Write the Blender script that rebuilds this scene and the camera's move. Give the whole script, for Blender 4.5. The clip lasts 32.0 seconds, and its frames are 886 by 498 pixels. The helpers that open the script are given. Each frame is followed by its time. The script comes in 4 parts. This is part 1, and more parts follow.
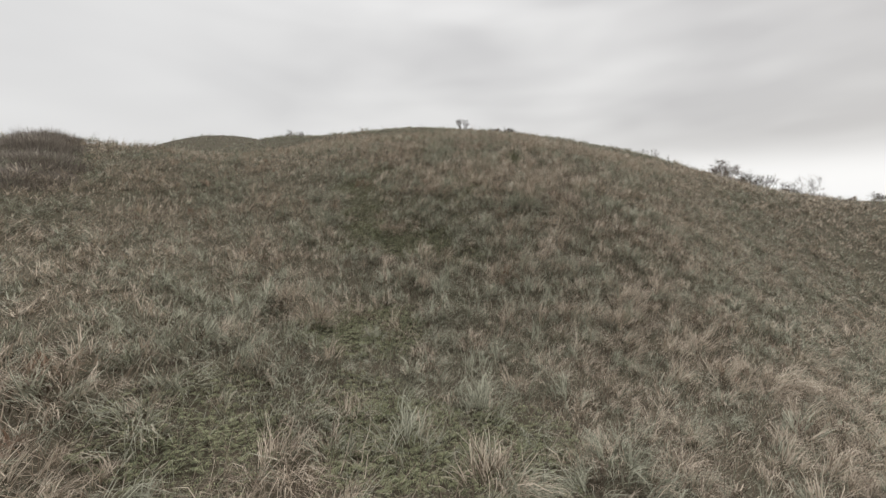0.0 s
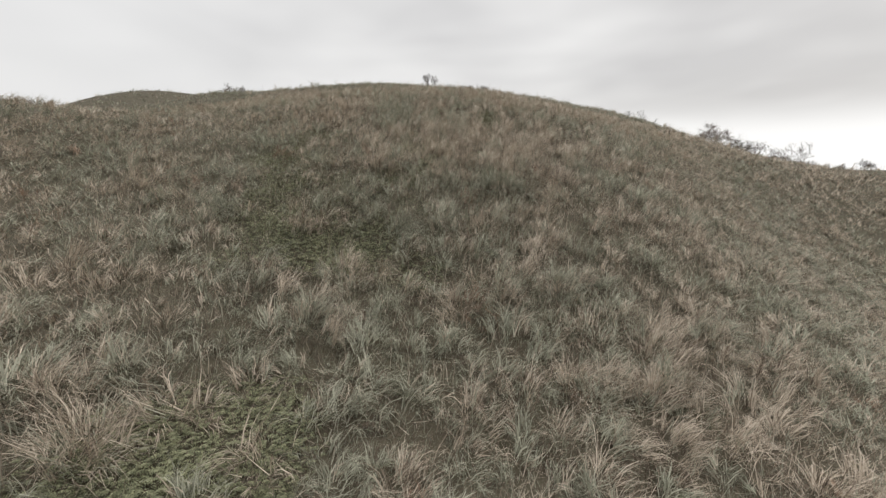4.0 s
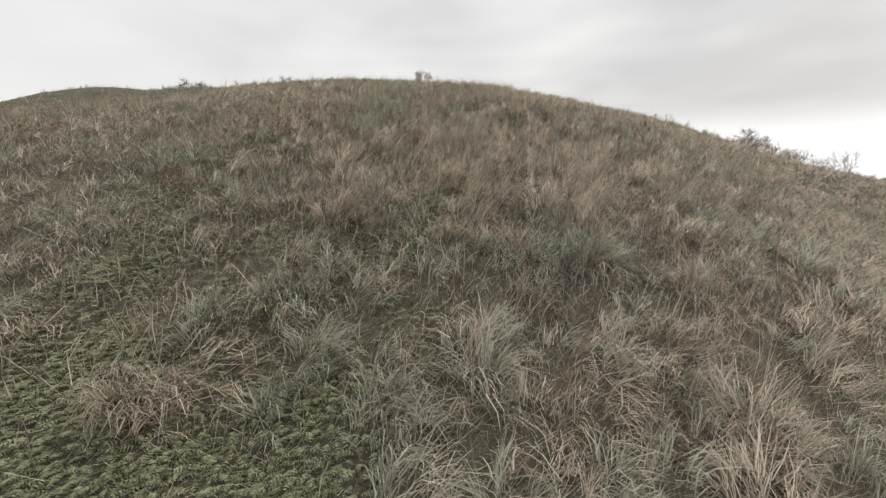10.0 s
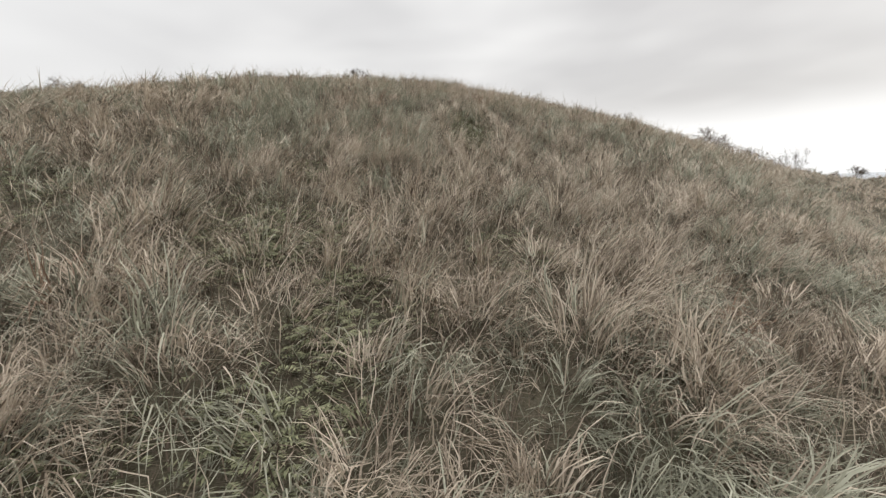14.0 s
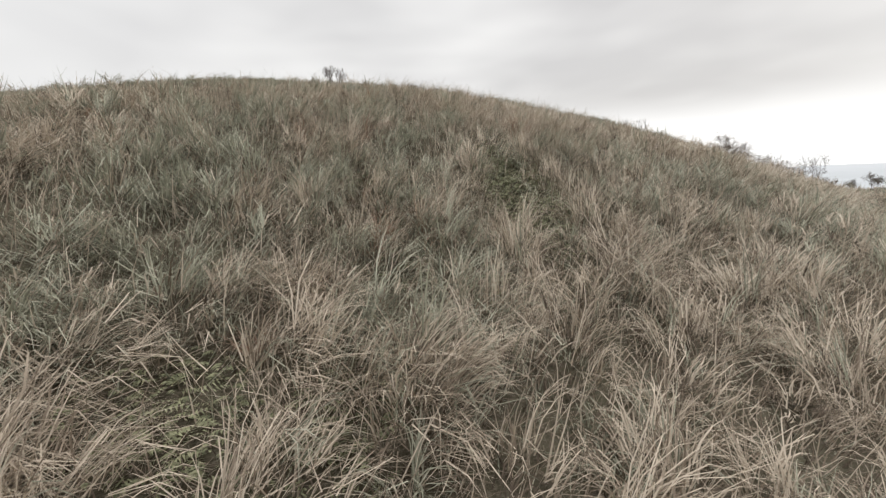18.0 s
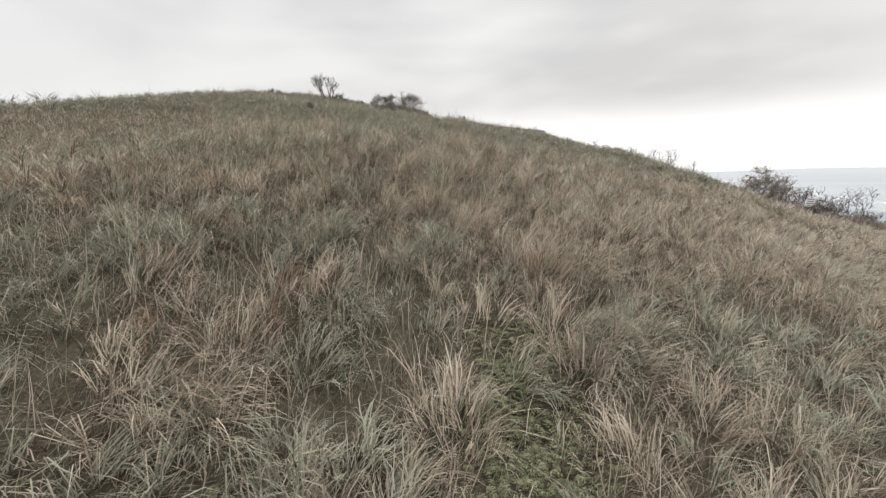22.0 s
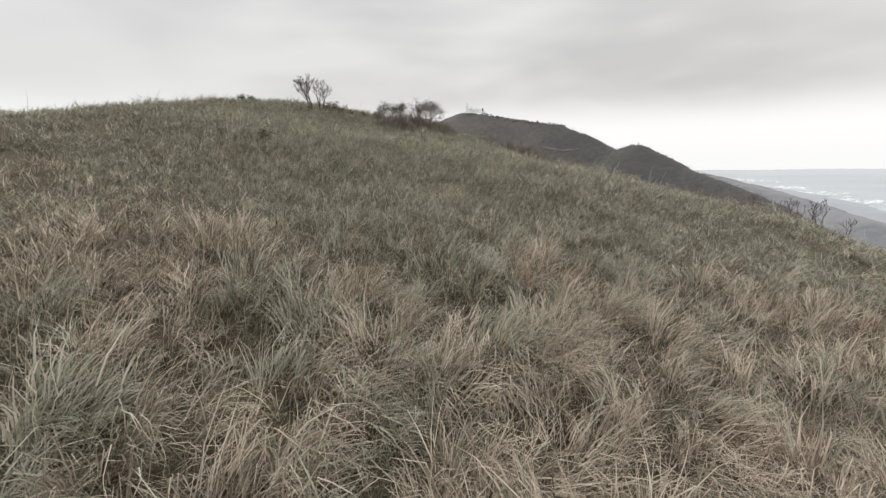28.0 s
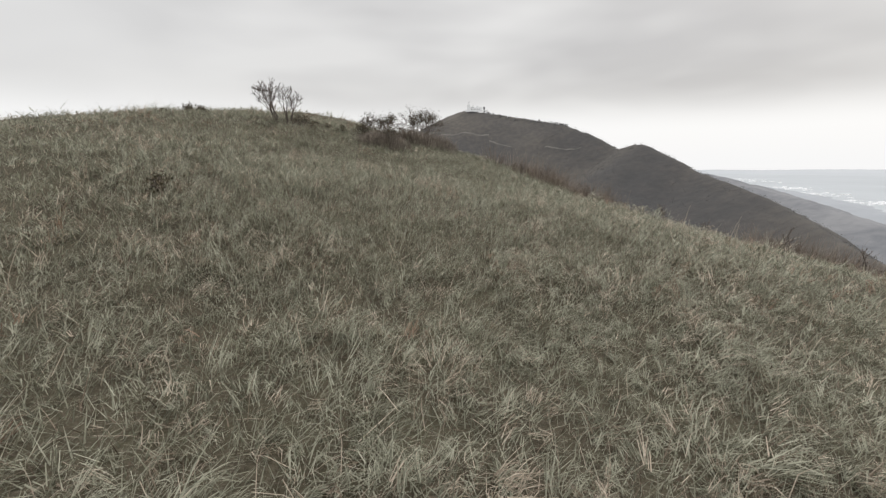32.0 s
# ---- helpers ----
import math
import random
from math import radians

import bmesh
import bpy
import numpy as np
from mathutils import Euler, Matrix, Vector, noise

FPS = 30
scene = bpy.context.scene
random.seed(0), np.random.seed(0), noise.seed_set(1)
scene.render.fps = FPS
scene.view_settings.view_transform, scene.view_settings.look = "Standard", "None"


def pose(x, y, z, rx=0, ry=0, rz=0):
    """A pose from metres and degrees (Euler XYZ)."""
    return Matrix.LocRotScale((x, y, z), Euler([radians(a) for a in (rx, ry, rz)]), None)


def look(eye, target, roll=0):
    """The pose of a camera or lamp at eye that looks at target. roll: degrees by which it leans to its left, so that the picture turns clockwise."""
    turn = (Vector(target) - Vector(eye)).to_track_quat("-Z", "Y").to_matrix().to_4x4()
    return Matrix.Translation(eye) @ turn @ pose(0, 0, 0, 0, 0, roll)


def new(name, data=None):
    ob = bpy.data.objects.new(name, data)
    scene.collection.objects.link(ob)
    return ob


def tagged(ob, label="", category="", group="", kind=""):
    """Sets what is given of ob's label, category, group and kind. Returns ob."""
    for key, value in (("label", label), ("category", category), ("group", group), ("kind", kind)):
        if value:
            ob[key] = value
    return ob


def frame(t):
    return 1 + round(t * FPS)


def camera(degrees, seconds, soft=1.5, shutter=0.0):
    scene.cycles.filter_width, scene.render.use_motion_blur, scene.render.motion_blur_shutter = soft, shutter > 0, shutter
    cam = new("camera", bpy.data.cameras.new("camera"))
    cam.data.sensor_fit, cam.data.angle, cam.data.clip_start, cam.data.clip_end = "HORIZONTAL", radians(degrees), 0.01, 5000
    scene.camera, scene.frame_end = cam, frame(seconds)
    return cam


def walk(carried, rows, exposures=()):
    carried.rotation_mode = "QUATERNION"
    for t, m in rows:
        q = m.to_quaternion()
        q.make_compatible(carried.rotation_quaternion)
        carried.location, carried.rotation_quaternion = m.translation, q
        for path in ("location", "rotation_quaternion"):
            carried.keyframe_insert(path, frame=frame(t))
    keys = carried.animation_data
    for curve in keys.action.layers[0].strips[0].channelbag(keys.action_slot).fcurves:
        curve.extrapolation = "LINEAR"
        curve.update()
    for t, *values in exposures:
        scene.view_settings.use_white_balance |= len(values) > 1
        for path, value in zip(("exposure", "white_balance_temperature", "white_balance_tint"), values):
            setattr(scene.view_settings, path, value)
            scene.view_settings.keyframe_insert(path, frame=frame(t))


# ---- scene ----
cam = camera(93.9, 32.0, soft=1.35)
# The drone's way up the hill: seconds, eye, target, roll
PATH = [
    (0, (0.197, -0.593, 1.398), (0.136, 9.383, 0.703), -0.81),
    (0.5, (0.253, 0.011, 1.425), (0.301, 9.990, 0.780), -0.97),
    (1, (0.343, 0.564, 1.524), (0.444, 10.530, 0.705), -0.94),
    (1.5, (0.444, 1.059, 1.608), (0.600, 11.016, 0.695), -0.98),
    (2, (0.538, 1.516, 1.692), (0.749, 11.456, 0.618), -0.97),
    (2.5, (0.614, 1.972, 1.795), (0.959, 11.865, 0.381), -0.85),
    (3, (0.683, 2.419, 1.801), (1.179, 12.293, 0.295), -0.92),
    (3.5, (0.801, 2.869, 1.872), (1.335, 12.730, 0.297), -0.89),
    (5.5, (0.954, 4.316, 1.982), (1.550, 14.187, 0.497), -0.95),
    (6, (1.069, 4.875, 2.082), (1.612, 14.747, 0.587), -0.95),
    (6.5, (1.149, 5.403, 2.155), (1.640, 15.280, 0.670), -0.84),
    (7, (1.107, 5.876, 2.240), (1.647, 15.750, 0.751), -0.78),
    (7.5, (1.048, 6.355, 2.324), (1.615, 16.229, 0.841), -0.79),
    (8, (0.955, 6.802, 2.398), (1.625, 16.670, 0.924), -0.91),
    (8.5, (0.892, 7.223, 2.464), (1.623, 17.089, 1.002), -1.02),
    (9, (0.839, 7.628, 2.535), (1.572, 17.494, 1.077), -1.01),
    (9.5, (0.776, 8.066, 2.641), (1.534, 17.924, 1.145), -0.95),
    (10, (0.718, 8.560, 2.747), (1.515, 18.412, 1.228), -0.71),
    (10.5, (0.652, 9.085, 2.863), (1.573, 18.920, 1.307), -0.82),
    (11, (0.664, 9.685, 2.924), (1.725, 19.513, 1.409), -0.97),
    (11.5, (0.671, 10.224, 2.994), (1.964, 20.026, 1.491), -1.27),
    (12, (0.756, 10.712, 3.080), (2.195, 20.491, 1.561), -1.63),
    (12.5, (0.844, 11.145, 3.146), (2.488, 20.893, 1.642), -2.05),
    (13, (0.986, 11.509, 3.179), (2.733, 21.244, 1.701), -2.42),
    (13.5, (1.165, 11.916, 3.254), (3.027, 21.628, 1.767), -2.65),
    (14, (1.384, 12.266, 3.368), (3.303, 21.965, 1.867), -2.71),
    (14.5, (1.564, 12.611, 3.474), (3.545, 22.303, 2.011), -2.63),
    (16.5, (1.773, 13.681, 4.096), (3.980, 23.319, 2.599), -2.59),
    (17, (1.670, 14.498, 4.296), (3.924, 24.113, 2.719), -2.76),
    (17.5, (1.518, 15.340, 4.420), (3.910, 24.939, 2.955), -3.01),
    (18, (1.567, 16.243, 4.712), (3.963, 25.813, 3.074), -3.18),
    (18.5, (1.711, 17.104, 4.926), (4.214, 26.659, 3.366), -3.29),
    (19, (2.031, 17.854, 5.196), (4.464, 27.417, 3.576), -3.22),
    (19.5, (2.343, 18.475, 5.366), (4.805, 28.052, 3.871), -3.17),
    (20, (2.604, 18.810, 5.662), (5.045, 28.367, 4.018), -3.02),
    (20.5, (2.769, 18.959, 5.874), (5.194, 28.525, 4.259), -2.69),
    (21, (2.776, 18.993, 6.162), (5.144, 28.557, 4.455), -2.30),
    (21.5, (2.729, 19.067, 6.437), (5.053, 28.630, 4.667), -1.94),
    (22, (2.738, 19.300, 6.692), (5.046, 28.859, 4.876), -1.66),
    (22.5, (2.787, 19.603, 6.998), (5.080, 29.145, 5.078), -1.41),
    (23, (2.945, 20.171, 7.244), (5.192, 29.718, 5.293), -1.28),
    (23.5, (3.156, 20.759, 7.543), (5.357, 30.295, 5.489), -1.16),
    (24, (3.377, 21.400, 7.749), (5.583, 30.943, 5.730), -0.86),
    (24.5, (3.594, 22.207, 8.006), (5.778, 31.740, 5.920), -0.89),
    (25, (3.783, 22.912, 8.202), (5.945, 32.463, 6.177), -0.84),
    (25.5, (3.883, 23.603, 8.411), (6.030, 33.158, 6.390), -0.69),
    (27.5, (4.040, 25.724, 8.629), (6.024, 35.335, 6.657), -0.43),
    (28, (4.022, 26.312, 8.774), (5.987, 35.924, 6.780), -0.47),
    (28.5, (4.049, 26.894, 8.937), (6.022, 36.491, 6.900), -0.49),
    (29, (4.156, 27.502, 9.050), (6.087, 37.107, 7.048), -0.53),
    (29.5, (4.327, 28.086, 9.159), (6.232, 37.696, 7.154), -0.56),
    (30, (4.496, 28.610, 9.278), (6.392, 38.223, 7.279), -0.54),
    (30.5, (4.666, 29.076, 9.443), (6.532, 38.679, 7.370), -0.64),
    (31, (4.782, 29.518, 9.538), (6.685, 39.126, 7.526), -0.35),
    (31.5, (4.879, 29.920, 9.693), (6.797, 39.519, 7.648), -0.30),
    (32, (4.951, 30.282, 9.854), (6.900, 39.876, 7.818), -0.13),
]
walk(cam, [(t, look(eye, target, roll)) for t, eye, target, roll in PATH], exposures=[(0.0, -0.16), (2.0, -0.11), (6.0, 0.0), (12.0, 0.04), (20.0, 0.05), (25.0, -0.01), (28.5, -0.13), (32.0, -0.16)])

# ---- world and light: an overcast sky, brighter towards the horizon ----
SUN_EL, SUN_AZ = radians(48), radians(60)
world = bpy.data.worlds.new("overcast_sky")
scene.world = world
world.use_nodes = True
wn, wl = world.node_tree.nodes, world.node_tree.links
wn.clear()
w_out = wn.new("ShaderNodeOutputWorld")
w_bg = wn.new("ShaderNodeBackground")
w_sky = wn.new("ShaderNodeTexSky")
w_sky.sky_type = "NISHITA"
w_sky.sun_disc = False
w_sky.sun_elevation, w_sky.sun_rotation = SUN_EL, SUN_AZ
w_sky.air_density, w_sky.dust_density = 1.5, 4.0
w_tc = wn.new("ShaderNodeTexCoord")
w_map = wn.new("ShaderNodeMapping")
w_map.inputs["Scale"].default_value = (1.0, 1.0, 3.2)
w_noise = wn.new("ShaderNodeTexNoise")
w_noise.inputs["Scale"].default_value = 2.1
w_noise.inputs["Detail"].default_value = 2.6
w_noise.inputs["Roughness"].default_value = 0.5
w_noise.inputs["Distortion"].default_value = 0.2
w_cloud = wn.new("ShaderNodeValToRGB")
w_cloud.color_ramp.elements[0].position, w_cloud.color_ramp.elements[0].color = 0.36, (0.665, 0.655, 0.655, 1)
w_cloud.color_ramp.elements[1].position, w_cloud.color_ramp.elements[1].color = 0.62, (0.89, 0.88, 0.87, 1)
w_sep = wn.new("ShaderNodeSeparateXYZ")
w_low = wn.new("ShaderNodeMapRange")  # the clear strip over the horizon
w_low.inputs["From Min"].default_value, w_low.inputs["From Max"].default_value = 0.06, 0.16
w_low.inputs["To Min"].default_value, w_low.inputs["To Max"].default_value = 1.0, 0.0
w_low.interpolation_type = "SMOOTHSTEP"
w_left = wn.new("ShaderNodeMapRange")  # thinner cloud on the left
w_left.inputs["From Min"].default_value, w_left.inputs["From Max"].default_value = 0.05, -0.6
w_left.inputs["To Min"].default_value, w_left.inputs["To Max"].default_value = 0.0, 0.7
w_left.interpolation_type = "SMOOTHSTEP"
w_thin = wn.new("ShaderNodeMixRGB")
w_thin.inputs[2].default_value = (0.93, 0.925, 0.92, 1)
w_mix = wn.new("ShaderNodeMixRGB")
w_mix.inputs[2].default_value = (1.12, 1.12, 1.12, 1)
w_sc = wn.new("ShaderNodeMixRGB")
w_sc.blend_type, w_sc.inputs[0].default_value = "MULTIPLY", 1.0
w_sc.inputs[2].default_value = (0.1, 0.1, 0.1, 1)
w_veil = wn.new("ShaderNodeMixRGB")
w_veil.inputs[0].default_value = 0.93
wl.new(w_tc.outputs["Generated"], w_map.inputs["Vector"])
wl.new(w_map.outputs["Vector"], w_noise.inputs["Vector"])
wl.new(w_noise.outputs["Fac"], w_cloud.inputs["Fac"])
wl.new(w_tc.outputs["Generated"], w_sep.inputs["Vector"])
wl.new(w_sep.outputs["Z"], w_low.inputs["Value"])
wl.new(w_low.outputs["Result"], w_mix.inputs[0])
wl.new(w_sep.outputs["X"], w_left.inputs["Value"])
wl.new(w_left.outputs["Result"], w_thin.inputs[0])
wl.new(w_cloud.outputs["Color"], w_thin.inputs[1])
wl.new(w_thin.outputs["Color"], w_mix.inputs[1])
wl.new(w_sky.outputs["Color"], w_sc.inputs[1])
wl.new(w_sc.outputs["Color"], w_veil.inputs[1])
wl.new(w_mix.outputs["Color"], w_veil.inputs[2])
w_top = wn.new("ShaderNodeMapRange")  # an overcast sky is brightest overhead
w_top.inputs["From Min"].default_value, w_top.inputs["From Max"].default_value = 0.40, 1.0
w_top.inputs["To Min"].default_value, w_top.inputs["To Max"].default_value = 1.0, 2.15
wl.new(w_sep.outputs["Z"], w_top.inputs["Value"])
wl.new(w_top.outputs["Result"], w_bg.inputs["Strength"])
wl.new(w_veil.outputs["Color"], w_bg.inputs["Color"])
wl.new(w_bg.outputs["Background"], w_out.inputs["Surface"])

sun = new("sun", bpy.data.lights.new("sun", "SUN"))
sun.data.energy, sun.data.angle, sun.data.color = 1.1, radians(35), (1.0, 0.97, 0.93)
sun.matrix_world = look((0, 0, 0), (-math.sin(SUN_AZ) * math.cos(SUN_EL), -math.cos(SUN_AZ) * math.cos(SUN_EL), -math.sin(SUN_EL)))


# ---- materials ----
def shade(name, stops, scale=3.0, detail=5.0, rough=0.9, bump=0.0, bump_scale=40.0, island=0.0, translucent=0.0,
          fine=0.0, fine_scale=60.0, spec=0.2, haze_glow=None, obj_random=0.0):
    """A procedural material: stops (position, rgb) over noise at real size, finer noise, chance per blade or leaf, relief."""
    m = bpy.data.materials.new(name)
    m.use_nodes = True
    n, l = m.node_tree.nodes, m.node_tree.links
    bsdf, out = n["Principled BSDF"], n["Material Output"]
    geo = n.new("ShaderNodeNewGeometry")
    big = n.new("ShaderNodeTexNoise")
    big.inputs["Scale"].default_value, big.inputs["Detail"].default_value = scale, detail
    l.new(geo.outputs["Position"], big.inputs["Vector"])
    value = big.outputs["Fac"]
    if fine:
        small = n.new("ShaderNodeTexNoise")
        small.inputs["Scale"].default_value, small.inputs["Detail"].default_value = fine_scale, 4.0
        l.new(geo.outputs["Position"], small.inputs["Vector"])
        mx = n.new("ShaderNodeMix")
        mx.inputs["Factor"].default_value = fine
        l.new(value, mx.inputs["A"])
        l.new(small.outputs["Fac"], mx.inputs["B"])
        value = mx.outputs["Result"]
    if island or obj_random:
        mx = n.new("ShaderNodeMix")
        mx.inputs["Factor"].default_value = island or obj_random
        l.new(value, mx.inputs["A"])
        if island:
            l.new(geo.outputs["Random Per Island"], mx.inputs["B"])
        else:
            info = n.new("ShaderNodeObjectInfo")
            l.new(info.outputs["Random"], mx.inputs["B"])
        value = mx.outputs["Result"]
    ramp = n.new("ShaderNodeValToRGB")
    els = ramp.color_ramp.elements
    els[0].position, els[0].color = stops[0][0], (*stops[0][1], 1)
    els[1].position, els[1].color = stops[-1][0], (*stops[-1][1], 1)
    for p, c in stops[1:-1]:
        els.new(p).color = (*c, 1)
    l.new(value, ramp.inputs["Fac"])
    l.new(ramp.outputs["Color"], bsdf.inputs["Base Color"])
    bsdf.inputs["Roughness"].default_value = rough
    bsdf.inputs["Specular IOR Level"].default_value = spec
    if bump:
        bn = n.new("ShaderNodeTexNoise")
        bn.inputs["Scale"].default_value, bn.inputs["Detail"].default_value = bump_scale, 6.0
        l.new(geo.outputs["Position"], bn.inputs["Vector"])
        b = n.new("ShaderNodeBump")
        b.inputs["Strength"].default_value, b.inputs["Distance"].default_value = bump, 0.5 / bump_scale
        l.new(bn.outputs["Fac"], b.inputs["Height"])
        l.new(b.outputs["Normal"], bsdf.inputs["Normal"])
    if haze_glow:  # haze of distance, imitated by emission
        bsdf.inputs["Emission Color"].default_value = (*haze_glow[0], 1)
        bsdf.inputs["Emission Strength"].default_value = haze_glow[1]
    if translucent:
        tr = n.new("ShaderNodeBsdfTranslucent")
        l.new(ramp.outputs["Color"], tr.inputs["Color"])
        ms = n.new("ShaderNodeMixShader")
        ms.inputs["Fac"].default_value = translucent
        l.new(bsdf.outputs["BSDF"], ms.inputs[1])
        l.new(tr.outputs["BSDF"], ms.inputs[2])
        l.new(ms.outputs["Shader"], out.inputs["Surface"])
    return m


M_GROUND = shade("turf_earth", [(0.3, (0.046, 0.039, 0.027)), (0.5, (0.080, 0.070, 0.047)), (0.7, (0.100, 0.099, 0.063))],
                 scale=1.1, fine=0.5, fine_scale=25, bump=0.9, bump_scale=18, rough=1.0)
# matted straw and moss over the earth: fibres in two directions
nt = M_GROUND.node_tree
g_pos = nt.nodes["Geometry"] if "Geometry" in nt.nodes else nt.nodes.new("ShaderNodeNewGeometry")
g_fib = None
for g_scale, g_rot in (((22, 130, 60), 0.5), ((26, 150, 60), -0.7), ((140, 30, 60), 0.2)):
    g_map = nt.nodes.new("ShaderNodeMapping")
    g_map.inputs["Scale"].default_value, g_map.inputs["Rotation"].default_value = g_scale, (0, 0, g_rot)
    g_noise = nt.nodes.new("ShaderNodeTexNoise")
    g_noise.inputs["Scale"].default_value, g_noise.inputs["Detail"].default_value = 1.0, 3.0
    nt.links.new(g_pos.outputs["Position"], g_map.inputs["Vector"])
    nt.links.new(g_map.outputs["Vector"], g_noise.inputs["Vector"])
    if g_fib is None:
        g_fib = g_noise.outputs["Fac"]
    else:
        g_max = nt.nodes.new("ShaderNodeMath")
        g_max.operation = "MAXIMUM"
        nt.links.new(g_fib, g_max.inputs[0])
        nt.links.new(g_noise.outputs["Fac"], g_max.inputs[1])
        g_fib = g_max.outputs["Value"]
g_step = nt.nodes.new("ShaderNodeMapRange")
g_step.inputs["From Min"].default_value, g_step.inputs["From Max"].default_value = 0.54, 0.68
nt.links.new(g_fib, g_step.inputs["Value"])
g_mix = nt.nodes.new("ShaderNodeMixRGB")
g_mix.inputs[2].default_value = (0.138, 0.120, 0.090, 1)
g_old = nt.nodes["Principled BSDF"].inputs["Base Color"].links[0].from_socket
nt.links.new(g_step.outputs["Result"], g_mix.inputs[0])
nt.links.new(g_old, g_mix.inputs[1])
nt.links.new(g_mix.outputs["Color"], nt.nodes["Principled BSDF"].inputs["Base Color"])
M_DRY = shade("dry_straw", [(0.29, (0.222, 0.178, 0.133)), (0.5, (0.480, 0.408, 0.323)), (0.71, (0.635, 0.552, 0.448))],
              scale=2.7, detail=2.0, island=0.46, translucent=0.22, rough=0.75)
M_GREEN = shade("grey_green_blades", [(0.29, (0.164, 0.164, 0.122)), (0.5, (0.334, 0.332, 0.252)), (0.71, (0.470, 0.464, 0.368))],
                scale=2.5, detail=2.0, island=0.46, translucent=0.25, rough=0.7)
M_LITTER = shade("dead_litter", [(0.25, (0.073, 0.056, 0.042)), (0.5, (0.142, 0.112, 0.084)), (0.8, (0.27, 0.218, 0.166))], scale=1.5, island=0.5, rough=0.9)
M_RUST = shade("rusty_blades", [(0.2, (0.187, 0.116, 0.083)), (0.55, (0.308, 0.215, 0.154)), (0.85, (0.440, 0.330, 0.248))],
               scale=0.8, island=0.6, translucent=0.2, rough=0.8)
M_FERN = shade("fern_leaf", [(0.2, (0.120, 0.130, 0.078)), (0.5, (0.228, 0.238, 0.142)), (0.8, (0.37, 0.374, 0.230))],
               scale=1.2, island=0.55, translucent=0.25, rough=0.65)
M_BARK = shade("weathered_bark", [(0.3, (0.07, 0.058, 0.05)), (0.7, (0.17, 0.145, 0.125))], scale=9, bump=0.6, bump_scale=60, rough=0.95)
M_TWIG = shade("grey_twigs", [(0.3, (0.085, 0.07, 0.062)), (0.7, (0.20, 0.165, 0.145))], scale=5, island=0.5, rough=0.95)
M_LEAF = shade("withered_leaf", [(0.25, (0.05, 0.045, 0.03)), (0.6, (0.10, 0.085, 0.055)), (0.85, (0.15, 0.12, 0.085))],
               scale=1.5, island=0.6, translucent=0.15, rough=0.8)
M_BRUSH = shade("dark_brush", [(0.25, (0.17, 0.148, 0.124)), (0.6, (0.29, 0.254, 0.215)), (0.85, (0.42, 0.370, 0.315))], scale=1.2, island=0.45, rough=0.95)
M_SCRUB = shade("brown_scrub", [(0.25, (0.150, 0.122, 0.100)), (0.6, (0.265, 0.222, 0.182)), (0.85, (0.38, 0.325, 0.268))],
                scale=0.35, island=0.5, rough=0.95)
# Mountain: weak bluish emission lays painted haze over its dark colours
M_MOUNT = shade("haze_painted_mountain", [(0.36, (0.05, 0.048, 0.046)), (0.47, (0.066, 0.061, 0.056)), (0.57, (0.09, 0.081, 0.07)), (0.68, (0.125, 0.11, 0.092))],
                scale=0.008, fine=0.30, fine_scale=0.12, bump=0.35, bump_scale=0.12, rough=1.0, haze_glow=((0.56, 0.57, 0.62), 0.05))
# Foothills: pale colour and emission carry painted haze, more on the farther one
M_FOOT = shade("haze_painted_foothill", [(0.38, (0.06, 0.06, 0.06)), (0.62, (0.15, 0.145, 0.14))], scale=0.02, fine=0.45,
               fine_scale=0.12, rough=1.0, haze_glow=((0.60, 0.63, 0.70), 0.25))
M_FOOT_FAR = shade("haze_painted_far_foothill", [(0.35, (0.145, 0.15, 0.16)), (0.65, (0.19, 0.195, 0.205))], scale=0.01, fine=0.4,
                   fine_scale=0.06, rough=1.0, haze_glow=((0.66, 0.695, 0.74), 0.42))
# Plain and horizon hills: bluish base and emission paint the haze
M_PLAIN = shade("haze_painted_plain", [(0.35, (0.27, 0.285, 0.295)), (0.65, (0.32, 0.335, 0.345))], scale=0.003, fine=0.25, fine_scale=0.02,
                rough=1.0, haze_glow=((0.73, 0.765, 0.80), 0.31))
M_RIM = shade("haze_painted_horizon", [(0.35, (0.29, 0.305, 0.32)), (0.65, (0.34, 0.35, 0.36))], scale=0.001, fine=0.2, fine_scale=0.01,
              rough=1.0, haze_glow=((0.74, 0.775, 0.81), 0.34))
# Woods: same bluish emission, imitating haze in front of them
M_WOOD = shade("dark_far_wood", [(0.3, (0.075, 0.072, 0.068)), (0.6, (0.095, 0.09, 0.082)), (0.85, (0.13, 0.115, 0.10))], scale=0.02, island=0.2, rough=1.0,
               haze_glow=((0.55, 0.57, 0.62), 0.05))
# Town walls: pale paint, with bluish emission standing in for haze
M_TOWN = shade("pale_town_haze_glow", [(0.2, (0.6, 0.6, 0.6)), (0.8, (0.85, 0.85, 0.85))], scale=0.05, island=0.8, rough=0.8,
               haze_glow=((0.8, 0.83, 0.88), 0.25))
M_WHITE = shade("white_paint", [(0.3, (0.72, 0.72, 0.70)), (0.7, (0.82, 0.82, 0.80))], scale=8, fine=0.4, rough=0.5)
# Station walls: whitish paint, a little emission added to look hazy
M_PALE = shade("pale_wall_haze_glow", [(0.3, (0.70, 0.70, 0.69)), (0.7, (0.82, 0.82, 0.80))], scale=0.3, rough=0.8, haze_glow=((0.6, 0.62, 0.65), 0.14))
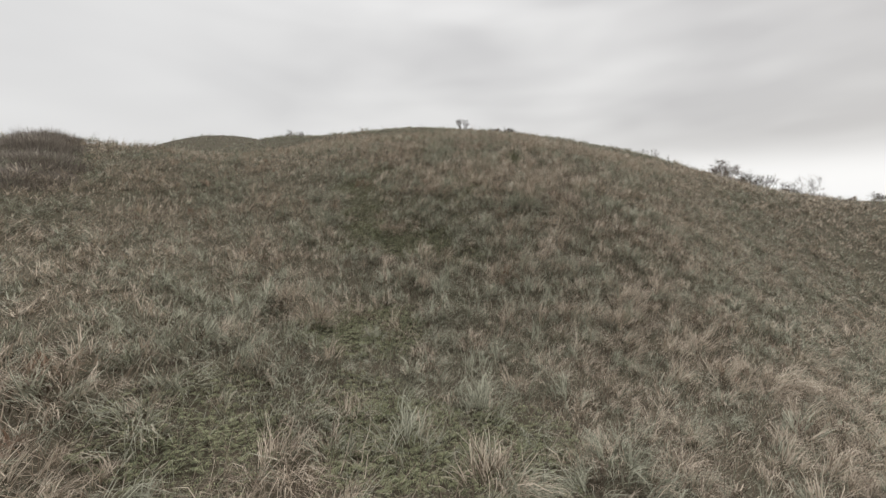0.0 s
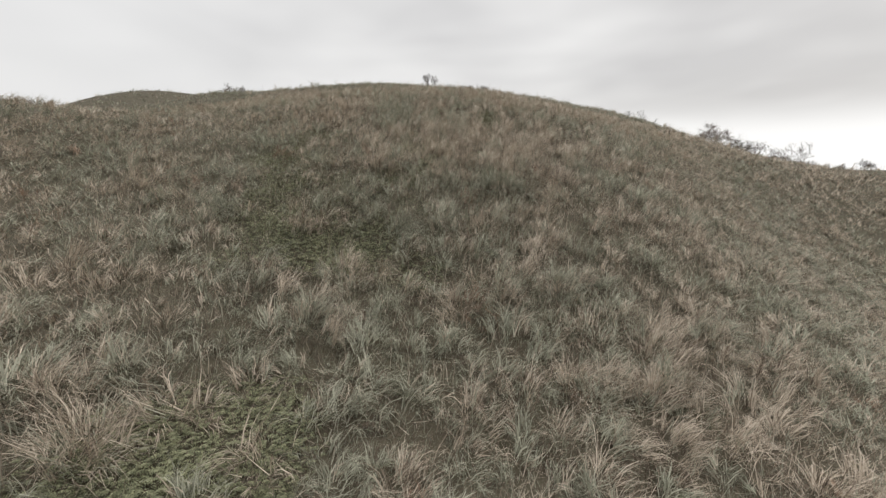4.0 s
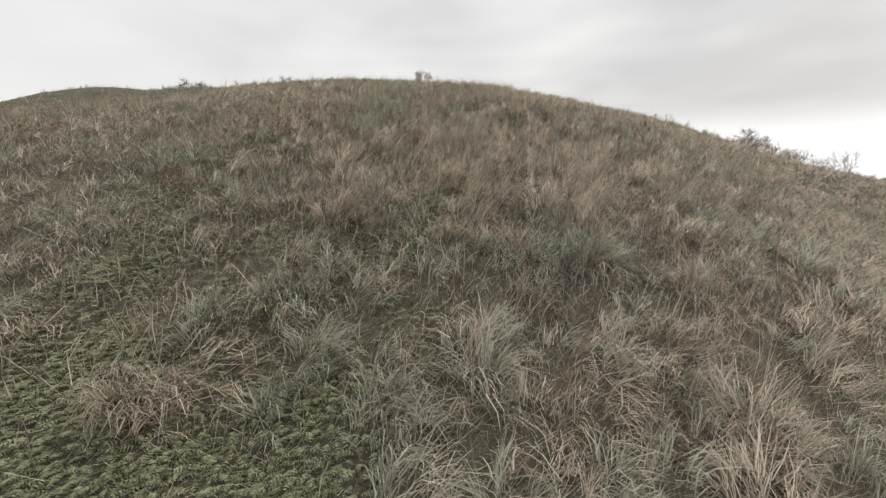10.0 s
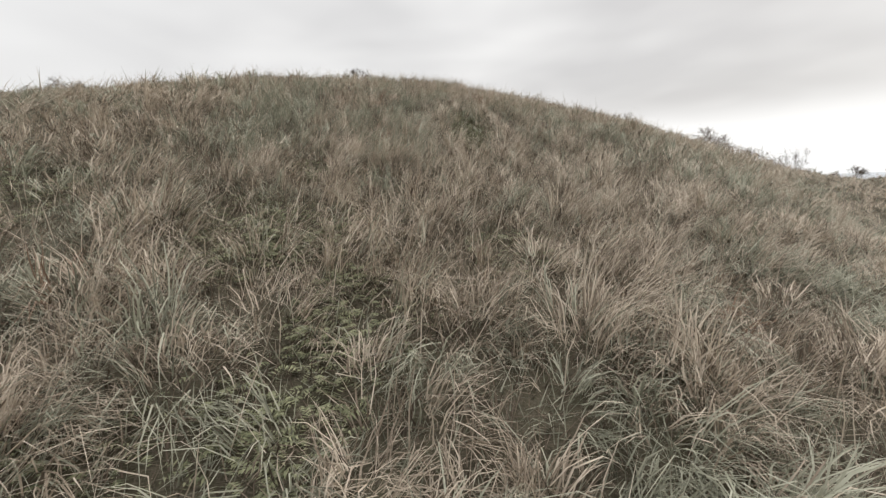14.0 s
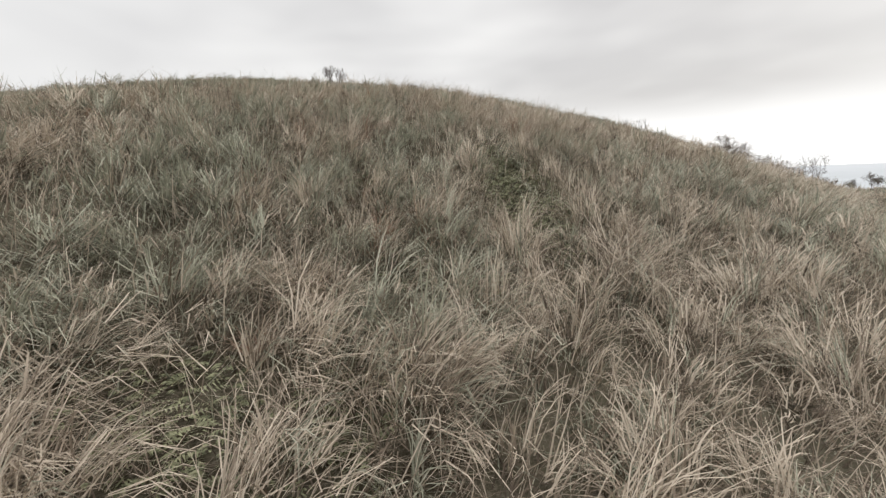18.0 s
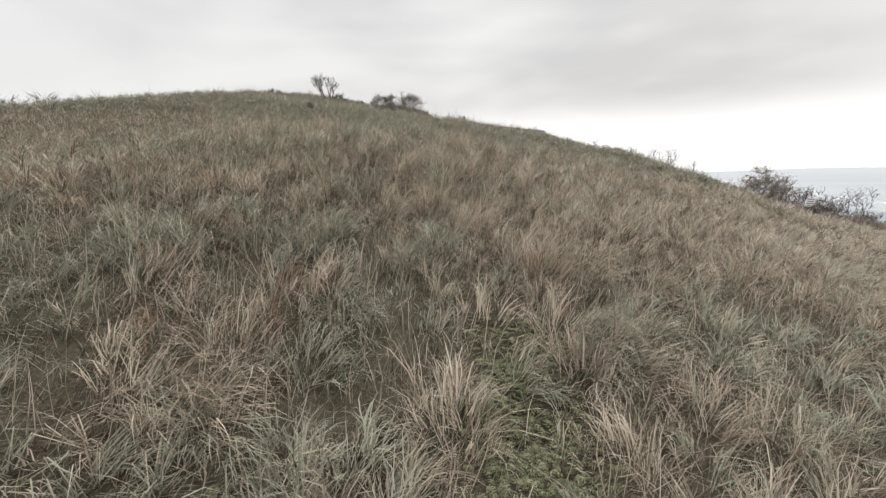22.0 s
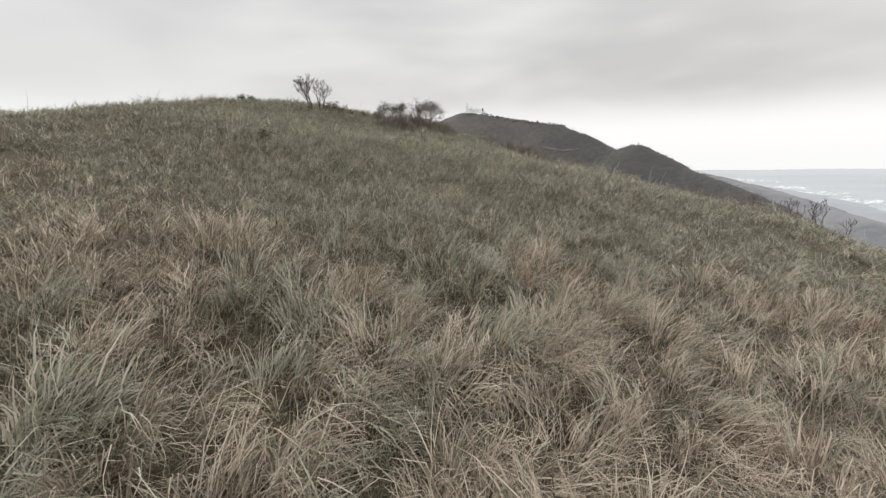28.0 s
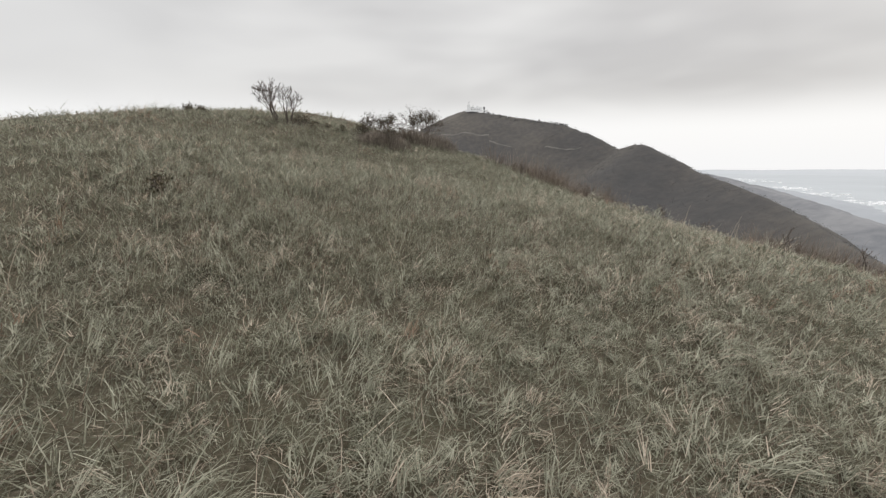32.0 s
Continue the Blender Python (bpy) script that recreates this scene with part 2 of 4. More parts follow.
M_DARK = shade("dark_paint", [(0.3, (0.05, 0.05, 0.05)), (0.7, (0.09, 0.09, 0.09))], scale=10, rough=0.6)


# ---- mesh helpers ----
def part(name, bm, material, parent=None, label=""):
    """Links a bmesh as one mesh object under a thing or a part."""
    me = bpy.data.meshes.new(name)
    bm.to_mesh(me)
    bm.free()
    me.materials.append(material)
    ob = new(name, me)
    ob.parent = parent
    return tagged(ob, label)


def tri_mesh(name, verts, tris, material, parent=None, smooth=False):
    """Links arrays of points and triangles as one mesh object."""
    verts, tris = np.asarray(verts, np.float32), np.asarray(tris, np.int32)
    me = bpy.data.meshes.new(name)
    me.vertices.add(len(verts))
    me.vertices.foreach_set("co", verts.ravel())
    me.loops.add(tris.size)
    me.loops.foreach_set("vertex_index", tris.ravel())
    me.polygons.add(len(tris))
    me.polygons.foreach_set("loop_start", np.arange(0, tris.size, 3, dtype=np.int32))
    if smooth:
        me.polygons.foreach_set("use_smooth", np.ones(len(tris), dtype=bool))
    me.update(calc_edges=True)
    me.materials.append(material)
    ob = new(name, me)
    ob.parent = parent
    return ob


def box(bm, x0, y0, z0, x1, y1, z1, bevel=0.0):
    made = bmesh.ops.create_cube(bm, size=1.0, matrix=Matrix.Translation(((x0 + x1) / 2, (y0 + y1) / 2, (z0 + z1) / 2))
                                 @ Matrix.Diagonal((x1 - x0, y1 - y0, z1 - z0, 1)))
    if bevel:
        edges = {e for v in made["verts"] for e in v.link_edges}
        bmesh.ops.bevel(bm, geom=list(edges), offset=bevel, segments=1, affect="EDGES")


# ---- the shape of the ground ----
RNG = np.random.default_rng(7)
LATTICE = RNG.random((256, 256))


def smooth_noise(x, y):
    """Value noise in 0..1, one cell a metre."""
    xi, yi = np.floor(x).astype(int), np.floor(y).astype(int)
    u, v = x - xi, y - yi
    u, v = u * u * (3 - 2 * u), v * v * (3 - 2 * v)
    a, b = LATTICE[xi % 256, yi % 256], LATTICE[(xi + 1) % 256, yi % 256]
    c, d = LATTICE[xi % 256, (yi + 1) % 256], LATTICE[(xi + 1) % 256, (yi + 1) % 256]
    return (a * (1 - u) + b * u) * (1 - v) + (c * (1 - u) + d * u) * v


def fbm(x, y, octaves=4):
    total, amp, norm = 0.0, 1.0, 0.0
    for k in range(octaves):
        total, norm = total + amp * smooth_noise(x * 2 ** k + 17.3 * k, y * 2 ** k + 9.1 * k), norm + amp
        amp *= 0.5
    return total / norm


# swells of the hillside, every 12 m from x = -36 and y = -8
SWELL = (
    (0.85, 0.61, 2.81, 1.26, -0.85, 2.94, 6.23, 4.29),
    (0.79, -1.01, 2.73, -0.08, -2.86, -1.85, -1.21, 0.87),
    (-0.61, -2.71, -1.30, -1.98, 1.21, 2.66, -3.42, -0.27),
    (1.56, 1.83, 1.07, 0.80, -3.31, 0.84, -0.23, 4.35),
    (1.69, -2.08, -2.57, 2.24, -0.43, -0.56, -2.52, 3.30),
    (0.59, -3.67, -4.22, 0.06, 0.98, -2.23, -4.43, -0.21),
    (0.48, -0.45, -0.69, -0.75, -1.90, -3.09, -2.38, -0.54),
    (0.17, 0.41, 1.16, 1.65, 1.12, 0.23, -0.17, -0.24),
    (0.03, 0.14, 0.48, 0.75, 0.58, 0.04, -1.13, -3.11),
)
# smaller knolls and dips of the near slope, every 5 m from x = -18 and y = 3
KNOLL = (
    (-0.00, -0.01, -0.02, 0.07, 0.40, -0.00, -0.53, 0.03, 0.67, 0.22, -0.07, -0.01),
    (0.00, -0.00, -0.07, -0.10, -0.10, -0.25, -0.34, 0.12, 0.46, -0.16, -0.19, -0.04),
    (0.38, 0.50, -0.50, -0.36, 0.15, -0.22, 0.31, 0.32, -1.00, -1.12, -0.13, 0.40),
    (0.34, -0.63, -0.25, 0.36, 0.25, 0.04, -0.89, 0.16, 0.61, 0.56, -0.58, -0.10),
    (0.31, -0.99, 1.39, -0.67, -0.29, 0.27, -0.25, -0.03, -0.84, 0.14, -0.32, 0.70),
    (0.43, -0.62, 0.78, -0.31, 0.82, -0.82, 0.28, 0.22, -0.61, 0.53, 0.01, 0.69),
    (0.08, -0.11, 0.28, 0.42, 0.52, -0.47, -0.48, -0.13, -0.56, 0.84, 0.35, 0.01),
)


def hill(x, y):
    """Height of the ground: a broad grassy dome with swells, falling to the plain."""
    x, y = np.asarray(x, float), np.asarray(y, float)
    r2 = (x - 2) ** 2 / 1.3 + (y - 52) ** 2
    z = 15.0 - 36.0 * r2 / (r2 + 3600.0) - 52.0 * r2 ** 3 / (r2 ** 3 + 170.0 ** 6)
    for i, row in enumerate(SWELL):
        for j, w in enumerate(row):
            z = z + w * np.exp(-((x + 36 - 12 * i) ** 2 + (y + 8 - 12 * j) ** 2) / 338.0)
    for i, row in enumerate(KNOLL):
        for j, w in enumerate(row):
            z = z + w * np.exp(-((x + 18 - 5 * i) ** 2 + (y - 3 - 5 * j) ** 2) / 40.0)
    z = z + 0.38 * np.exp(-((x + 7.5) / 7.0) ** 2 - ((y - 52) / 6.0) ** 2)
    along, across = (x - 13.5) * 0.69 - (y - 41.0) * 0.72, (x - 13.5) * 0.72 + (y - 41.0) * 0.69
    z = z + 0.15 * np.exp(-(along / 6.5) ** 2 - (across / 4.0) ** 2)  # shoulder at the edge of the slope
    z = z - 0.42 * np.exp(-((x - 21.5) / 5.0) ** 2 - ((y - 33.5) / 5.0) ** 2) + 0.45 * np.exp(-((x + 22.5) / 5.0) ** 2 - ((y - 29.3) / 5.0) ** 2)
    z = z - 0.33 * np.exp(-((x - 6.8) / 3.5) ** 2 - ((y - 34.3) / 3.0) ** 2) - 0.33 * np.exp(-((x - 9.4) / 2.8) ** 2 - ((y - 52.3) / 3.0) ** 2)
    z = z - 0.15 * np.exp(-((x - 2.5) / 4.0) ** 2 - ((y - 34.5) / 2.5) ** 2) - 0.12 * np.exp(-((x - 1.6) / 2.2) ** 2 - ((y - 36.0) / 3.0) ** 2)
    along, across = (x - 17.0) * 0.69 - (y - 34.4) * 0.72, (x - 17.0) * 0.72 + (y - 34.4) * 0.69
    z = z + 0.24 * np.exp(-(along / 4.5) ** 2 - (across / 2.2) ** 2)  # lip of the right flank
    z = z + 0.22 * np.exp(-((x - 2.2) / 2.6) ** 2 - ((y - 47.4) / 2.2) ** 2)  # foot of the bare shrubs
    near = np.exp(-r2 / 9000.0)
    return z - 0.32 + near * (0.22 * (fbm(x * 0.55, y * 0.55, 3) - 0.5) + 0.10 * (smooth_noise(x * 1.9, y * 1.9) - 0.5))


def stretched(lo, hi, fine_lo, fine_hi, step, grow=1.13):
    mid = list(np.arange(fine_lo, fine_hi + step / 2, step))
    s, p = step, mid[-1]
    while p < hi:
        s *= grow
        p += s
        mid.append(p)
    s, p = step, mid[0]
    while p > lo:
        s *= grow
        p -= s
        mid.insert(0, p)
    return np.array(mid)


def sheet(name, xs, ys, zfun, material):
    gx, gy = np.meshgrid(xs, ys, indexing="ij")
    gz = zfun(gx, gy)
    nx, ny = gx.shape
    idx = np.arange(nx * ny).reshape(nx, ny)
    a, b, c, d = idx[:-1, :-1].ravel(), idx[1:, :-1].ravel(), idx[1:, 1:].ravel(), idx[:-1, 1:].ravel()
    tris = np.concatenate([np.stack([a, b, c], 1), np.stack([a, c, d], 1)])
    return tri_mesh(name, np.stack([gx.ravel(), gy.ravel(), gz.ravel()], 1), tris, material, smooth=True)


ground = sheet("ground", stretched(-600, 700, -26, 36, 0.5), stretched(-300, 700, -6, 62, 0.5), hill, M_GROUND)
tagged(ground, "rough grassy hillside of brown earth and matted turf", "ground", kind="structure")


def plain_height(x, y):
    r = np.sqrt(x * x + y * y)
    return -61.0 + 1.5 * fbm(x * 0.004, y * 0.004, 3) - 20.0 * np.clip((r - 1800) / 2600, 0, 1) * (0.6 + 0.8 * fbm(x * 0.0016, y * 0.0016, 3)) - 8 * (r < 300)


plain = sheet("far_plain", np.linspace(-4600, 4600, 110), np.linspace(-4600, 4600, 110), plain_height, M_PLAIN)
tagged(plain, "wide plain far below the hill, haze painted into its colour", "plain", kind="structure")


# ---- low hills on the horizon, haze painted into their colour ----
def rim_height(x, y):
    r, a = np.hypot(x, y), np.arctan2(x, y)
    top = -56 + 22 * np.clip(fbm(a * 5.0 + 20, a * 0 + 3, 4), 0, 1) * np.clip((a - 0.30) / 0.35, 0, 1)
    return top - 0.10 * np.abs(r - 4100)


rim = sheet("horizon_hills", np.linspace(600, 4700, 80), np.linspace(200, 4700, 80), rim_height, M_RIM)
tagged(rim, "faint low hills on the horizon, haze painted into their colour", "hills", kind="structure")


# ---- the mountain behind, its crest running down towards the plain ----
def ridge_height(crest, slope, floor, rough):
    pts = np.array(crest, float)

    def height(x, y):
        best = np.full(x.shape, floor)
        wob = (fbm(x * 0.006 + 3, y * 0.006, 4) - 0.5) * rough
        for p, q in zip(pts[:-1], pts[1:]):
            d = q[:2] - p[:2]
            s = np.clip(((x - p[0]) * d[0] + (y - p[1]) * d[1]) / (d @ d), 0, 1)
            far = np.hypot(x - p[0] - s * d[0], y - p[1] - s * d[1])
            fall = slope * far * (1 + 0.12 * np.sin(x * 0.021 + y * 0.013)) + wob * np.clip(far / 60, 0, 1)
            best = np.maximum(best, p[2] + s * (q[2] - p[2]) - fall)
        return best + 3.5 * (fbm(x * 0.09, y * 0.09, 3) - 0.5)
    return height


CREST = [(60, 1080, 36), (149, 1010, 84), (207, 950, 111), (230, 908, 117), (247, 888, 114), (308, 839, 100), (368, 739, 77), (385, 674, 55), (396, 611, 29),
         (381, 556, 35), (367, 509, 32), (362, 461, 17), (358, 412, -0), (338, 333, -14), (317, 280, -24), (277, 213, -36), (259, 163, -47)]
mountain_z = ridge_height(CREST, 0.62, -75.0, 20.0)
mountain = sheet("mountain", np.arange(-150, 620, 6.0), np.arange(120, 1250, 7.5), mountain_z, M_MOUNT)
tagged(mountain, "dark scrub-covered mountain beyond the hill, thin haze added as emission", "mountain", kind="structure")
# Tracks: own pale colour, with the mountain's haze emission on top
M_TRACK = shade("pale_track", [(0.3, (0.10, 0.094, 0.084)), (0.7, (0.19, 0.176, 0.155))], scale=0.06, rough=1.0, haze_glow=((0.56, 0.57, 0.62), 0.05))
for line in (((150, 868), (169, 857), (188, 840), (207, 828), (228, 812), (250, 800)), ((246, 786), (262, 764), (274, 746)), ((318, 704), (336, 682), (358, 655))):
    pts = np.array(line, float)
    q = np.linspace(0, len(pts) - 1, 30)
    px_, py_ = np.interp(q, np.arange(len(pts)), pts[:, 0]), np.interp(q, np.arange(len(pts)), pts[:, 1])
    v = np.concatenate([np.stack([px_ + k * 0.7, py_ + k * 1.2, mountain_z(px_ + k * 0.7, py_ + k * 1.2) + 0.6], 1) for k in (-1, 1)])
    f = [t for k in range(29) for t in ((k, k + 1, k + 31), (k, k + 31, k + 30))]
    track = tri_mesh("mountain_track", v, np.array(f), M_TRACK)
    tagged(track, "pale worn track across the flank of the mountain", "track", "tracks on the mountain")
foot_z = ridge_height([(531, 589, -6), (476, 493, -11), (448, 435, -17), (425, 368, -23), (394, 309, -28), (361, 249, -33), (341, 198, -40)], 0.34, -80.0, 14.0)
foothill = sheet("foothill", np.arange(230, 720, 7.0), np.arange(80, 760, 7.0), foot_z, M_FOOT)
tagged(foothill, "low grey foothill above the plain, haze painted into its colour", "hill", kind="structure")
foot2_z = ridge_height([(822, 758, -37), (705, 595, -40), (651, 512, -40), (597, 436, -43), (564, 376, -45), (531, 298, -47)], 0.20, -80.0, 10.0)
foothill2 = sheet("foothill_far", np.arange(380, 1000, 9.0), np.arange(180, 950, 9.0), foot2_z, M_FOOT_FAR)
tagged(foothill2, "second low ridge above the plain, paler with painted haze", "hill", kind="structure")


# ---- grass ----
FERN_SPOTS = ((-1.34, 6.79, 0.93), (-2.57, 3.73, 0.85), (-0.9, 4.56, 0.60), (0.23, 3.3, 1.1), (-0.36, 3.63, 0.75), (1.13, 4.21, 0.55), (-2.02, 3.18, 0.6), (-0.84, 7.45, 0.55), (-1.98, 6.76, 0.64),
              (-2.2, 13.03, 0.9), (-0.91, 11.66, 0.92), (-2.41, 15.02, 0.86), (0.06, 11.41, 0.44), (-3.41, 16.34, 0.84), (-2.75, 12.8, 0.83), (-0.57, 13.54, 0.75), (0.57, 14.02, 0.39), (0.41, 10.29, 0.34),
              (-2.71, 10.76, 0.37), (-2.7, 14.07, 0.68), (-3.17, 15.88, 0.71), (-0.26, 11.23, 0.57), (-1.85, 11.17, 0.73), (-0.53, 10.63, 0.52), (0.76, 12.35, 0.37), (0.92, 10.56, 0.31), (0.17, 11.9, 0.27),
              (1.37, 15.05, 0.44), (-2.08, 12.15, 0.57), (-2.5, 17.59, 0.84), (1.18, 14.84, 0.29), (0.97, 14.2, 0.24), (0.77, 13.7, 0.25), (0.35, 13.6, 0.29), (0.1, 13.57, 0.2), (0.64, 13.42, 0.27))
FERN_SPOTS += ((1.35, 15.51, 0.2), (0.63, 16.2, 0.35), (1.2, 16.38, 0.23), (1.25, 15.38, 0.2), (1.05, 14.42, 0.33), (0.11, 16.6, 0.6), (0.95, 16.46, 0.53), (0.88, 15.91, 0.28), (0.29, 15.79, 0.29),
               (2.72, 15.89, 0.35), (3.06, 16.11, 0.2), (1.46, 17.81, 0.2), (4.02, 22.1, 0.4), (3.63, 21.54, 0.31), (3.65, 20.27, 0.45), (3.6, 20.65, 0.29), (3.57, 21.05, 0.2), (2.07, 19.69, 0.2),
               (2.76, 19.49, 0.2), (3.8, 21.94, 0.24), (3.84, 20.69, 0.32), (3.81, 21.95, 0.29), (3.98, 21.16, 0.31), (4.17, 22.67, 0.36), (3.27, 28.91, 0.2))
FERN_SPOTS += ((4.28, 22.69, 0.4), (4.12, 21.99, 0.45), (4.0, 21.47, 0.45), (3.92, 21.11, 0.45), (3.85, 20.7, 0.42), (0.71, 18.39, 0.32), (0.9, 18.12, 0.3), (0.45, 18.5, 0.25), (1.5, 18.26, 0.26), (1.43, 21.55, 0.28), (1.81, 21.46, 0.3), (2.05, 21.6, 0.25), (-1.74, 6.62, 0.55), (-0.72, 7.1, 0.5),
               (-0.83, 6.35, 0.5), (-1.35, 6.28, 0.55), (-2.16, 11.69, 0.6), (-1.24, 11.33, 0.7), (-0.46, 11.14, 0.6), (-0.13, 10.78, 0.45), (0.89, 10.31, 0.42), (-1.54, 11.0, 0.55))
BARE_SPOTS = ((-0.64, 13.93, 0.25), (3.13, 33.17, 0.3), (0.19, 15.61, 0.25), (-0.71, 15.97, 0.25))
# single tussocks that stand out
BIG_DRY = ((-0.05, 14.6), (-0.55, 14.6), (0.1, 15.25), (2.76, 14.6), (3.2, 14.15), (-0.1, 14.05), (-2.86, 7.48), (2.99, 8.16), (0.65, 6.73), (-1.71, 10.4), (-0.41, 10.18), (4.67, 11.19), (3.43, 11.4), (6.58, 25.01), (7.23, 29.74), (4.66, 29.04), (0.95, 19.16), (1.41, 19.21), (0.59, 2.94), (-2.2, 6.76), (1.45, 7.54), (1.42, 9.46), (7.37, 12.48), (-1.56, 11.79), (-3.7, 12.12), (-1.45, 11.68), (-0.27, 14.19), (1.64, 11.45), (3.21, 12.11), (1.35, 13.79), (-0.26, 14.97), (2.14, 14.72), (2.04, 13.65), (0.34, 17.9), (1.86, 18.17), (4.53, 18.12), (2.85, 17.58), (2.59, 20.34), (3.94, 19.45), (0.85, 20.44), (1.17, 24.62), (4.46, 24.73), (5.69, 23.89), (4.1, 25.51), (2.16, 29.45), (5.73, 29.72), (7.16, 30.66), (4.08, 30.26))
BIG_GREEN = ((3.47, 30.6), (4.35, 30.1), (6.2, 30.1), (-0.4, 13.5), (2.56, 24.82), (3.91, 24.31), (2.29, 24.18), (3.41, 24.07), (1.37, 25.25), (2.58, 28.77), (1.48, 29.97), (3.68, 29.78), (5.26, 29.46), (4.03, 28.7), (8.56, 29.35), (3.89, 10.47), (0.48, 11.42), (4.35, 8.38), (2.14, 18.57), (-0.12, 18.89), (1.86, 3.39), (3.48, 6.66), (-4.82, 7.34), (-0.68, 9), (3.33, 10.15), (-0.11, 11.98), (0.59, 11.51), (-0.34, 12.77), (-0.68, 12.86), (-0.09, 13.01), (-0.53, 13.2), (-3.44, 12.81), (5.18, 13.72), (-0.92, 15.37), (5.56, 15.9), (3.02, 13.3), (1.36, 20.82), (1.21, 21.42), (1.58, 21.26), (2.42, 21.61), (2.84, 21.79), (2.49, 20.87), (2.31, 28.87), (5.03, 20.77), (2.76, 23.07), (5, 22.51), (2.65, 24.52), (2.94, 30.13), (4.31, 29.1), (3.53, 29.17))


def openness(x, y):
    """1 on fern and bare spots, 0 in thick grass."""
    o = np.zeros_like(x)
    for sx, sy, r in FERN_SPOTS + BARE_SPOTS:
        o = np.maximum(o, np.clip(1.75 - 1.3 * np.hypot(x - sx, y - sy) / r - 0.8 * smooth_noise(x * 2.3, y * 2.3), 0, 1))
    return o


def greenness(x, y):
    """Share of green blades: more on the upper hill."""
    upper = np.clip((y - 30.9 - np.clip(0.7 * (4.9 - x), 0, 4.5)) / 1.1, 0, 1)  # the short green grass above
    g = 0.45 - 0.09 * np.clip((y - 14) / 6, 0, 1) + 1.7 * (fbm(x * 0.45 + 40, y * 0.45 + 11, 3) - 0.47) + 0.95 * upper - 0.17 * np.clip((y - 28.2) / 1.5, 0, 1) * (1 - upper)
    return np.clip(g - 0.5 * np.clip((x - 0.16 * y - 3.5 - 3.0 * np.clip((y - 30) / 3, 0, 1)) / 4, 0, 1) * np.clip((y - 22) / 6, 0, 1), 0.04, 0.9)


def blades(base, length, az, lean, bend, width, nseg, rng):
    """Curved, tapering blades: points and triangles."""
    n = len(base)
    side = az + np.pi / 2 + rng.uniform(-0.9, 0.9, n)
    curl = rng.normal(0, 0.9, n) if nseg > 1 else np.zeros(n)
    sx, sy = np.cos(side), np.sin(side)
    p = base.copy()
    verts = np.zeros((n, 2 * nseg + 1, 3), np.float32)
    for k in range(nseg + 1):
        s = k / nseg
        if k < nseg:
            w = width * (1.0 - 0.75 * s ** 1.5) * 0.5
            verts[:, 2 * k, :] = p + np.stack([sx * w, sy * w, 0 * w], 1)
            verts[:, 2 * k + 1, :] = p - np.stack([sx * w, sy * w, 0 * w], 1)
            th = lean + bend * (s + 0.5 / nseg)
            dx, dy = np.cos(az + curl * s), np.sin(az + curl * s)
            step = length / nseg
            p = p + np.stack([dx * np.sin(th) * step, dy * np.sin(th) * step, np.cos(th) * step], 1)
        else:
            verts[:, 2 * nseg, :] = p
    tri = []
    for k in range(nseg - 1):
        a = 2 * k
        tri += [(a, a + 1, a + 3), (a, a + 3, a + 2)]
    tri.append((2 * nseg - 2, 2 * nseg - 1, 2 * nseg))
    tri = np.array(tri)
    tris = (np.arange(n)[:, None, None] * (2 * nseg + 1) + tri[None]).reshape(-1, 3)
    return verts.reshape(-1, 3), tris


class Meadow:
    """Collects blades by kind, to be linked as one object a kind."""

    def __init__(self):
        self.kinds = {}

    def add(self, kind, verts, tris):
        self.kinds.setdefault(kind, []).append((verts, tris))

    def link(self, kind, name, material, label):
        off, vs, ts = 0, [], []
        for v, t in self.kinds[kind]:
            vs.append(v)
            ts.append(t + off)
            off += len(v)
        ob = tri_mesh(name, np.concatenate(vs), np.concatenate(ts), material)
        return tagged(ob, label, "grass", kind="stuff")


meadow = Meadow()


def jittered(x0, x1, y0, y1, step, rng):
    gx, gy = np.meshgrid(np.arange(x0, x1, step), np.arange(y0, y1, step))
    return gx.ravel() + rng.uniform(-0.5, 0.5, gx.size) * step, gy.ravel() + rng.uniform(-0.5, 0.5, gx.size) * step


def off_line(x, y):
    """Distance to the strip of hillside straight up the slope."""
    return np.abs(x - 0.16 * y)


